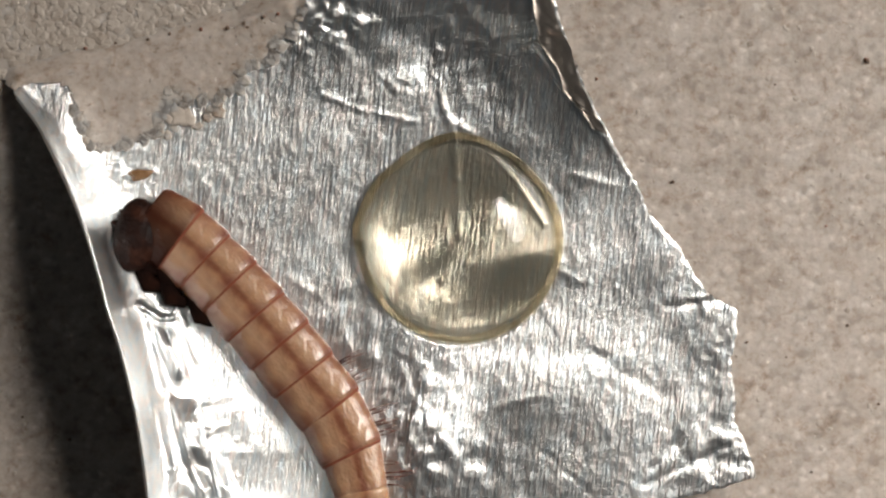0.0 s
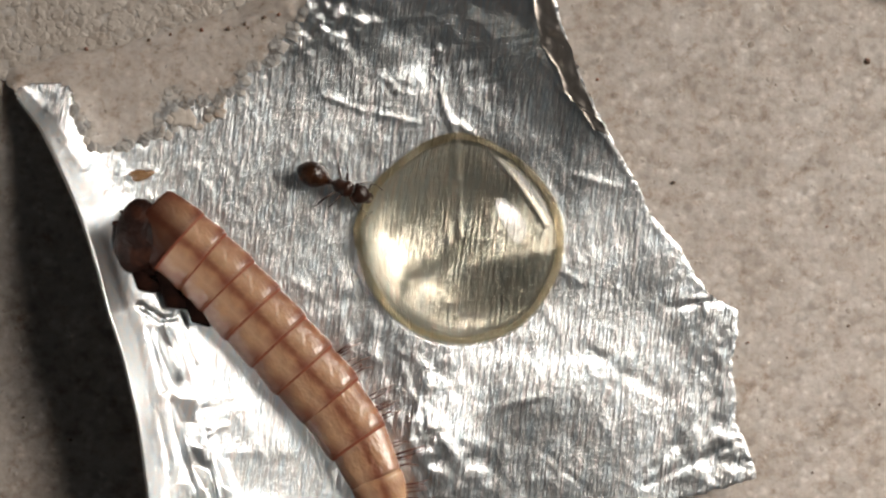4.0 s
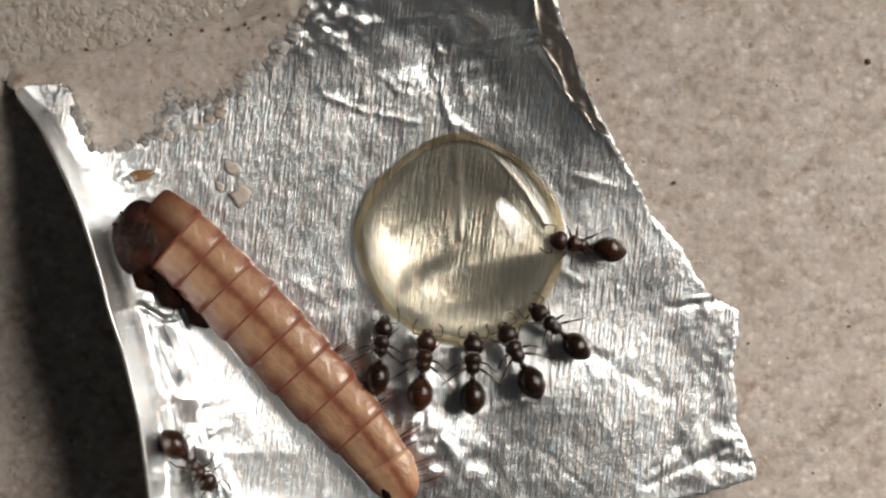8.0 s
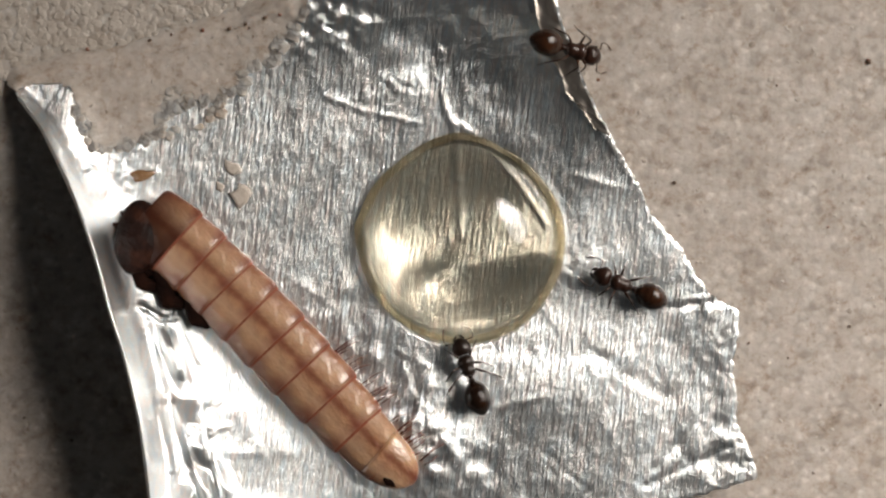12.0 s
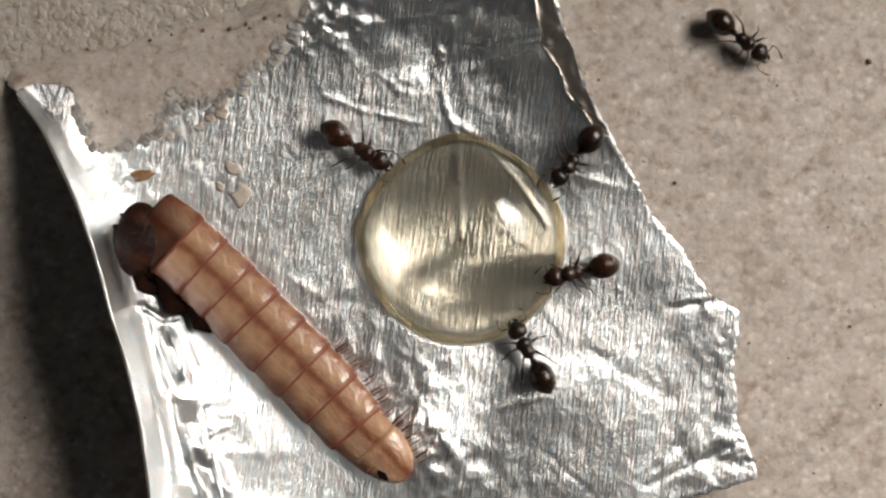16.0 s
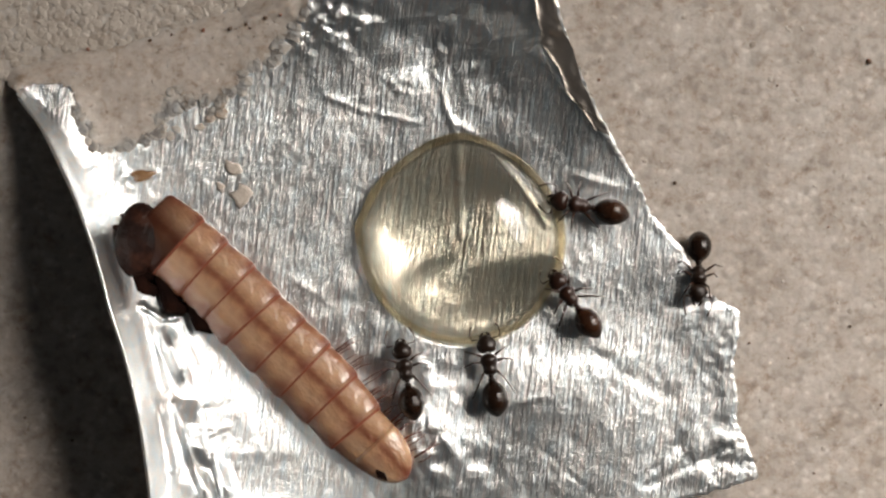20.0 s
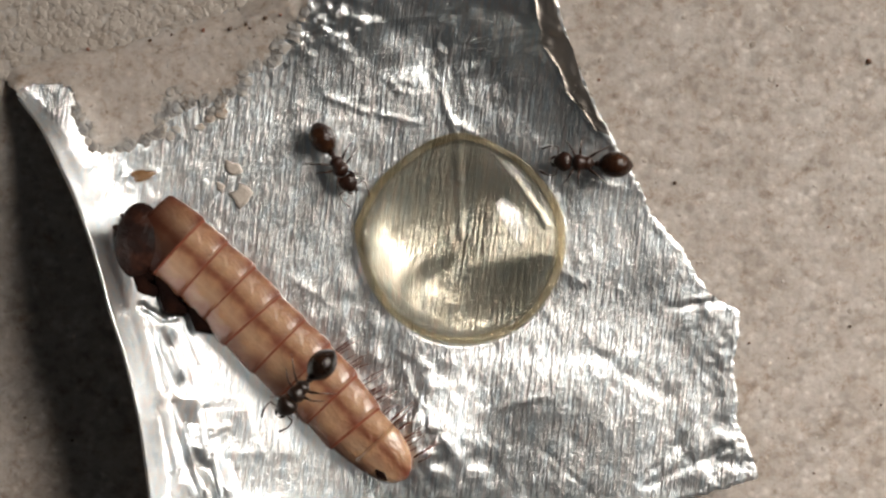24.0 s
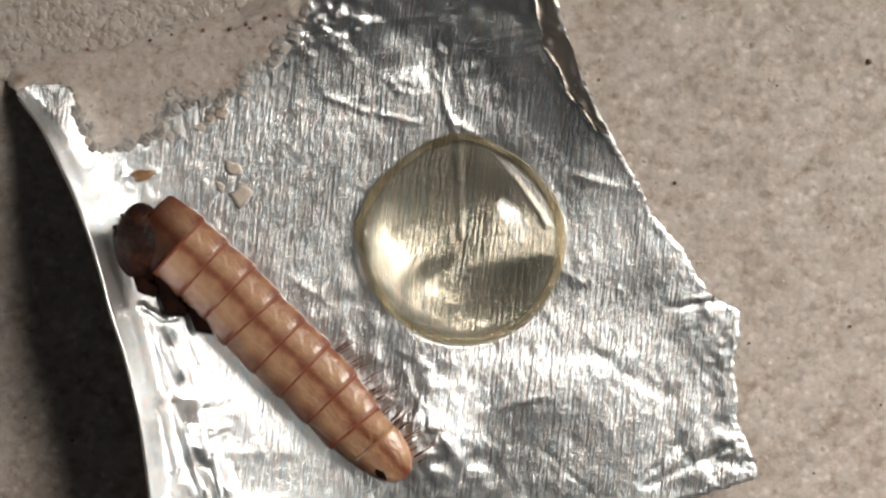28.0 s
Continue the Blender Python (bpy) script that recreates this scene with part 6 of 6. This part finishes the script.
    walk(ants[6], [
        (0, ant_pose(701, 1032, 0)), (0.267, ant_pose(836, 933, 52)), (0.5, ant_pose(972, 834, 103)), (0.6, ant_pose(901, 628, 112)),
        (0.7, ant_pose(935, 626, 130)), (0.8, ant_pose(941, 618, 120)), (0.9, ant_pose(941, 620, 121)), (1, ant_pose(937, 612, 127)),
        (1.8, ant_pose(937, 612, 127)), (1.9, ant_pose(993, 636, 105)), (2, ant_pose(1051, 548, 130)), (2.067, ant_pose(1049, 790, 200)),
        (2.1, ant_pose(1047, 1032, 269)), (2.733, ant_pose(976, 1032, 213)), (3.367, ant_pose(905, 1032, 156)), (4, ant_pose(834, 1032, 99)),
        (4.3, ant_pose(833, 658, 99)), (5.9, ant_pose(832, 658, 99)), (6, ant_pose(839, 664, 108)), (6.1, ant_pose(870, 670, 111)),
        (6.2, ant_pose(895, 787, 107)), (6.233, ant_pose(956, 869, 54)), (6.267, ant_pose(1017, 950, 0)), (6.3, ant_pose(1078, 1032, -53)),
        (7.3, ant_pose(1276, 1032, 26)), (7.4, ant_pose(1276, 672, 26)), (7.467, ant_pose(1159, 565, 90)), (7.5, ant_pose(1042, 458, 154)),
        (7.6, ant_pose(1044, 452, 157)), (7.7, ant_pose(1040, 437, 162)), (7.9, ant_pose(1040, 437, 162)), (8, ant_pose(1040, 434, 170)),
        (8.1, ant_pose(1040, 435, 164)), (8.2, ant_pose(1040, 435, 164)), (8.3, ant_pose(1048, 443, 164)), (8.4, ant_pose(1052, 429, 174)),
        (8.5, ant_pose(1124, 443, 187)), (8.567, ant_pose(1152, 338, 128)), (8.6, ant_pose(1179, 233, 69)), (8.7, ant_pose(1177, -150, 90)),
        (8.762, ant_pose(1352, -150, 45)), (8.825, ant_pose(1528, -150, 0)), (8.95, ant_pose(1718, 10, -40)), (9.075, ant_pose(1718, 361, -90)),
        (9.137, ant_pose(1718, 536, -166)), (9.2, ant_pose(1718, 712, -242)), (9.3, ant_pose(1438, 718, -242)), (9.367, ant_pose(1578, 715, -300)),
        (9.4, ant_pose(1718, 712, -359)), (10.3, ant_pose(1718, 620, -414)), (10.4, ant_pose(1468, 627, -414)), (10.5, ant_pose(1718, 681, -372)),
        (11.05, ant_pose(1718, 1017, -450)), (11.6, ant_pose(1398, 1032, -505)), (11.7, ant_pose(1395, 722, -505)),
        (11.767, ant_pose(1363, 726, -447)), (11.8, ant_pose(1332, 730, -389)), (11.867, ant_pose(1363, 702, -446)),
        (11.9, ant_pose(1395, 674, -503)), (11.967, ant_pose(1556, 670, -431)), (12, ant_pose(1718, 666, -359)), (12.671, ant_pose(1718, 824, -404)),
        (13.375, ant_pose(1718, 982, -450)), (14.75, ant_pose(1451, 1032, -529)), (16.125, ant_pose(1135, 1032, -540)),
        (16.796, ant_pose(976, 1032, -583)), (17.5, ant_pose(818, 1032, -626)), (17.6, ant_pose(825, 690, -626)), (17.7, ant_pose(697, 665, -613)),
        (17.8, ant_pose(588, 496, -647)), (17.9, ant_pose(558, 346, -675)), (18, ant_pose(561, 414, -749)), (18.1, ant_pose(356, 249, -720)),
        (18.167, ant_pose(354, 50, -675)), (18.2, ant_pose(353, -150, -630)), (21, ant_pose(430, -150, -557)), (23.8, ant_pose(506, -150, -485)),
        (23.9, ant_pose(513, 87, -485)), (24, ant_pose(586, 276, -420)), (24.1, ant_pose(586, 198, -380)), (24.2, ant_pose(549, 310, -416)),
        (24.3, ant_pose(554, 306, -400)), (24.4, ant_pose(586, 285, -388)), (24.5, ant_pose(560, 277, -395)), (24.6, ant_pose(596, 255, -383)),
        (24.7, ant_pose(602, 257, -382)), (24.8, ant_pose(606, 261, -387)), (24.9, ant_pose(606, 263, -384)), (25, ant_pose(606, 263, -380)),
        (25.1, ant_pose(602, 261, -385)), (25.2, ant_pose(562, 251, -381)), (25.3, ant_pose(653, 152, -333)), (25.4, ant_pose(612, 192, -397)),
        (25.5, ant_pose(1087, 170, -450)), (25.567, ant_pose(1208, 10, -379)), (25.6, ant_pose(1329, -150, -307)), (28, ant_pose(1329, -150, -307))])
    walk(ants[7], [
        (0, ant_pose(24, 1032, 0)), (1.333, ant_pose(230, 1032, -53)), (2.7, ant_pose(437, 1032, -105)), (2.8, ant_pose(437, 796, -105)),
        (2.9, ant_pose(437, 1032, -90)), (3.567, ant_pose(539, 1032, -149)), (4.233, ant_pose(640, 1032, -208)), (4.9, ant_pose(742, 1032, -266)),
        (5.2, ant_pose(749, 662, -266)), (5.9, ant_pose(749, 662, -266)), (6, ant_pose(765, 719, -239)), (6.1, ant_pose(729, 666, -281)),
        (6.2, ant_pose(719, 662, -275)), (6.3, ant_pose(725, 682, -280)), (6.4, ant_pose(680, 654, -286)), (6.5, ant_pose(751, 803, -301)),
        (6.533, ant_pose(692, 879, -243)), (6.567, ant_pose(633, 956, -185)), (6.6, ant_pose(574, 1032, -128)), (7.067, ant_pose(704, 1032, -197)),
        (7.5, ant_pose(834, 1032, -266)), (7.6, ant_pose(834, 759, -266)), (7.633, ant_pose(834, 850, -207)), (7.667, ant_pose(834, 941, -149)),
        (7.7, ant_pose(834, 1032, -90)), (7.8, ant_pose(850, 922, -166)), (7.9, ant_pose(866, 811, -242)), (8, ant_pose(745, 661, -277)),
        (8.1, ant_pose(751, 666, -272)), (8.2, ant_pose(739, 666, -276)), (8.3, ant_pose(733, 670, -277)), (8.4, ant_pose(720, 670, -274)),
        (8.5, ant_pose(720, 670, -281)), (8.6, ant_pose(730, 658, -272)), (8.7, ant_pose(732, 658, -274)), (8.8, ant_pose(736, 662, -274)),
        (8.9, ant_pose(732, 660, -278)), (9, ant_pose(747, 661, -285)), (9.1, ant_pose(738, 664, -279)), (9.2, ant_pose(732, 664, -277)),
        (9.3, ant_pose(738, 666, -279)), (9.4, ant_pose(728, 690, -242)), (9.467, ant_pose(651, 607, -295)), (9.5, ant_pose(575, 524, -349)),
        (9.6, ant_pose(579, 526, -346)), (9.7, ant_pose(587, 526, -346)), (9.8, ant_pose(567, 508, -368)), (9.9, ant_pose(528, 492, -409)),
        (10, ant_pose(542, 521, -411)), (10.1, ant_pose(544, 1032, -450)), (10.233, ant_pose(589, 1032, -505)), (10.367, ant_pose(635, 1032, -560)),
        (10.5, ant_pose(681, 1032, -615)), (10.6, ant_pose(676, 609, -615)), (10.7, ant_pose(635, 597, -630)), (10.8, ant_pose(587, 492, -675)),
        (10.9, ant_pose(562, 433, -698)), (11, ant_pose(550, 424, -693)), (11.2, ant_pose(554, 425, -693)), (11.3, ant_pose(552, 425, -697)),
        (11.4, ant_pose(540, 389, -693)), (11.5, ant_pose(601, 278, -750)), (11.6, ant_pose(605, 278, -752)), (11.7, ant_pose(611, 278, -753)),
        (11.8, ant_pose(609, 274, -757)), (11.9, ant_pose(584, 271, -773)), (12, ant_pose(984, 81, -732)), (12.067, ant_pose(1012, -34, -688)),
        (12.1, ant_pose(1040, -150, -644)), (12.633, ant_pose(1017, -150, -576)), (13.2, ant_pose(994, -150, -508)), (13.6, ant_pose(990, 253, -508)),
        (14.5, ant_pose(992, 255, -508)), (14.6, ant_pose(992, 251, -508)), (14.7, ant_pose(986, 233, -511)), (14.8, ant_pose(934, 211, -508)),
        (14.9, ant_pose(932, 209, -507)), (15, ant_pose(924, 214, -510)), (15.1, ant_pose(928, 209, -508)), (15.2, ant_pose(924, 213, -509)),
        (15.3, ant_pose(934, 207, -509)), (15.367, ant_pose(836, 143, -434)), (15.4, ant_pose(738, 79, -360)), (15.5, ant_pose(255, 87, -436)),
        (15.6, ant_pose(604, 269, -399)), (15.7, ant_pose(614, 265, -398)), (15.8, ant_pose(621, 269, -396)), (15.9, ant_pose(616, 259, -400)),
        (16, ant_pose(624, 256, -392)), (16.1, ant_pose(612, 259, -400)), (16.2, ant_pose(618, 259, -401)), (16.3, ant_pose(618, 259, -401)),
        (16.4, ant_pose(602, 259, -404)), (16.5, ant_pose(687, 182, -396)), (16.6, ant_pose(608, 225, -445)), (16.7, ant_pose(570, 298, -464)),
        (16.8, ant_pose(319, 83, -439)), (16.9, ant_pose(602, 255, -397)), (17, ant_pose(611, 269, -385)), (17.1, ant_pose(556, 235, -401)),
        (17.2, ant_pose(576, 217, -382)), (17.3, ant_pose(550, 225, -401)), (17.4, ant_pose(507, 318, -420)), (17.5, ant_pose(487, 413, -418)),
        (17.6, ant_pose(554, 411, -360)), (17.7, ant_pose(457, 395, -387)), (17.767, ant_pose(474, 357, -429)), (17.8, ant_pose(491, 320, -471)),
        (17.867, ant_pose(556, 189, -396)), (17.9, ant_pose(620, 59, -321)), (18, ant_pose(631, 149, -324)), (18.1, ant_pose(655, 118, -329)),
        (18.167, ant_pose(750, 145, -384)), (18.2, ant_pose(845, 172, -439)), (18.3, ant_pose(905, 188, -435)), (18.4, ant_pose(984, 201, -425)),
        (18.5, ant_pose(1233, 162, -369)), (18.6, ant_pose(1101, 79, -425)), (18.667, ant_pose(1076, 133, -504)), (18.7, ant_pose(1051, 186, -584)),
        (18.8, ant_pose(1037, 368, -562)), (18.9, ant_pose(1039, 368, -554)), (19.2, ant_pose(1039, 368, -554)), (19.3, ant_pose(1039, 364, -554)),
        (19.5, ant_pose(1039, 364, -554)), (19.6, ant_pose(1037, 360, -555)), (19.7, ant_pose(1039, 368, -554)), (20, ant_pose(1041, 366, -552)),
        (20.1, ant_pose(1039, 370, -556)), (20.2, ant_pose(1087, 382, -549)), (20.3, ant_pose(1091, 358, -602)), (20.367, ant_pose(836, 211, -537)),
        (20.4, ant_pose(580, 63, -471)), (20.5, ant_pose(659, 197, -419)), (20.6, ant_pose(669, 211, -421)), (20.7, ant_pose(667, 213, -419)),
        (20.8, ant_pose(683, 211, -423)), (20.9, ant_pose(735, 104, -354)), (21, ant_pose(1006, 123, -389)), (21.067, ant_pose(1007, -13, -330)),
        (21.1, ant_pose(1009, -150, -271)), (24.8, ant_pose(1070, -150, -237)), (24.9, ant_pose(1071, 378, -237)), (25, ant_pose(1070, -150, -270)),
        (25.3, ant_pose(1085, -150, -222)), (25.6, ant_pose(1100, -150, -174)), (25.7, ant_pose(1099, 362, -174)),
        (25.767, ant_pose(1100, 106, -222)), (25.8, ant_pose(1100, -150, -270)), (28, ant_pose(1100, -150, -270))])
    walk(ants[8], [
        (0, ant_pose(-150, 528, 0)), (0.46, ant_pose(-150, 686, -45)), (0.92, ant_pose(-150, 844, -90)), (1.84, ant_pose(-23, 1032, -56)),
        (2.76, ant_pose(293, 1032, 0)), (3.68, ant_pose(609, 1032, 0)), (4.14, ant_pose(767, 1032, 59)), (4.6, ant_pose(925, 1032, 118)),
        (4.9, ant_pose(923, 642, 118)), (5.9, ant_pose(923, 642, 118)), (6, ant_pose(929, 642, 119)), (6.1, ant_pose(927, 640, 125)),
        (6.2, ant_pose(929, 636, 129)), (6.3, ant_pose(935, 640, 125)), (6.4, ant_pose(935, 640, 125)), (6.5, ant_pose(935, 634, 126)),
        (6.7, ant_pose(935, 633, 126)), (6.8, ant_pose(955, 678, 158)), (6.9, ant_pose(947, 751, 101)), (7, ant_pose(967, 601, 140)),
        (7.1, ant_pose(971, 605, 144)), (7.2, ant_pose(971, 605, 144)), (7.3, ant_pose(979, 609, 141)), (7.4, ant_pose(971, 609, 141)),
        (7.5, ant_pose(967, 613, 135)), (7.6, ant_pose(971, 609, 141)), (7.7, ant_pose(991, 601, 138)), (7.8, ant_pose(983, 609, 132)),
        (7.9, ant_pose(981, 605, 128)), (8, ant_pose(992, 589, 138)), (8.1, ant_pose(993, 575, 133)), (8.2, ant_pose(999, 577, 135)),
        (8.3, ant_pose(983, 591, 121)), (8.4, ant_pose(1001, 654, 92)), (8.433, ant_pose(1022, 780, 34)), (8.467, ant_pose(1042, 906, -23)),
        (8.5, ant_pose(1062, 1032, -81)), (8.7, ant_pose(1009, 1032, -16)), (8.9, ant_pose(956, 1032, 49)), (9, ant_pose(957, 826, 49)),
        (9.1, ant_pose(898, 686, 76)), (9.2, ant_pose(936, 682, 55)), (9.3, ant_pose(1155, 532, 113)), (9.367, ant_pose(1154, 782, 192)),
        (9.4, ant_pose(1154, 1032, 270)), (9.733, ant_pose(1037, 1032, 212)), (10.067, ant_pose(920, 1032, 155)), (10.4, ant_pose(803, 1032, 97)),
        (10.5, ant_pose(797, 670, 97)), (10.6, ant_pose(833, 684, 104)), (10.7, ant_pose(853, 645, 90)), (10.8, ant_pose(841, 694, 94)),
        (10.9, ant_pose(716, 686, 119)), (11, ant_pose(677, 619, 108)), (11.1, ant_pose(702, 678, 78)), (11.2, ant_pose(684, 649, 90)),
        (11.3, ant_pose(690, 657, 88)), (11.4, ant_pose(690, 678, 81)), (11.5, ant_pose(694, 674, 82)), (11.6, ant_pose(684, 686, 76)),
        (11.7, ant_pose(714, 730, 67)), (11.733, ant_pose(632, 831, 121)), (11.767, ant_pose(550, 931, 176)), (11.8, ant_pose(468, 1032, 231)),
        (13.267, ant_pose(498, 1032, 309)), (14.7, ant_pose(528, 1032, 387)), (14.8, ant_pose(530, 484, 387)), (14.9, ant_pose(509, 419, 360)),
        (15, ant_pose(651, 219, 333)), (15.1, ant_pose(663, 176, 293)), (15.2, ant_pose(649, 164, 293)), (15.3, ant_pose(677, 209, 291)),
        (15.4, ant_pose(677, 205, 291)), (15.5, ant_pose(683, 207, 294)), (15.6, ant_pose(699, 197, 285)), (15.7, ant_pose(675, 132, 270)),
        (15.8, ant_pose(954, 213, 255)), (15.9, ant_pose(956, 209, 247)), (16, ant_pose(1021, 269, 231)), (16.1, ant_pose(1008, 281, 233)),
        (16.2, ant_pose(1031, 267, 240)), (16.3, ant_pose(1055, 55, 318)), (16.367, ant_pose(976, 128, 276)), (16.4, ant_pose(897, 201, 234)),
        (16.5, ant_pose(926, 191, 238)), (16.6, ant_pose(1069, 548, 248)), (16.667, ant_pose(1184, 643, 299)), (16.7, ant_pose(1299, 738, 350)),
        (16.8, ant_pose(1306, 1032, 271)), (17.267, ant_pose(1154, 1032, 328)), (17.733, ant_pose(1001, 1032, 385)), (18.2, ant_pose(849, 1032, 441)),
        (18.3, ant_pose(843, 710, 441)), (18.4, ant_pose(901, 625, 440)), (18.5, ant_pose(1126, 635, 375)), (18.6, ant_pose(837, 152, 414)),
        (18.7, ant_pose(1091, 720, 344)), (18.767, ant_pose(909, 876, 282)), (18.8, ant_pose(727, 1032, 221)), (19.133, ant_pose(788, 1032, 143)),
        (19.5, ant_pose(849, 1032, 65)), (19.6, ant_pose(851, 710, 65)), (19.7, ant_pose(776, 702, 104)), (19.733, ant_pose(775, 812, 159)),
        (19.767, ant_pose(774, 922, 214)), (19.8, ant_pose(772, 1032, 269)), (20.1, ant_pose(803, 1032, 211)), (20.4, ant_pose(834, 1032, 152)),
        (20.7, ant_pose(864, 1032, 93)), (20.8, ant_pose(857, 787, 93)), (20.9, ant_pose(1348, 760, 72)), (21, ant_pose(1331, 533, 135)),
        (21.067, ant_pose(1524, 531, 68)), (21.1, ant_pose(1718, 529, 1)), (28, ant_pose(1718, 529, 1))])
    for ant in ants:
        gait(ant)


motions()
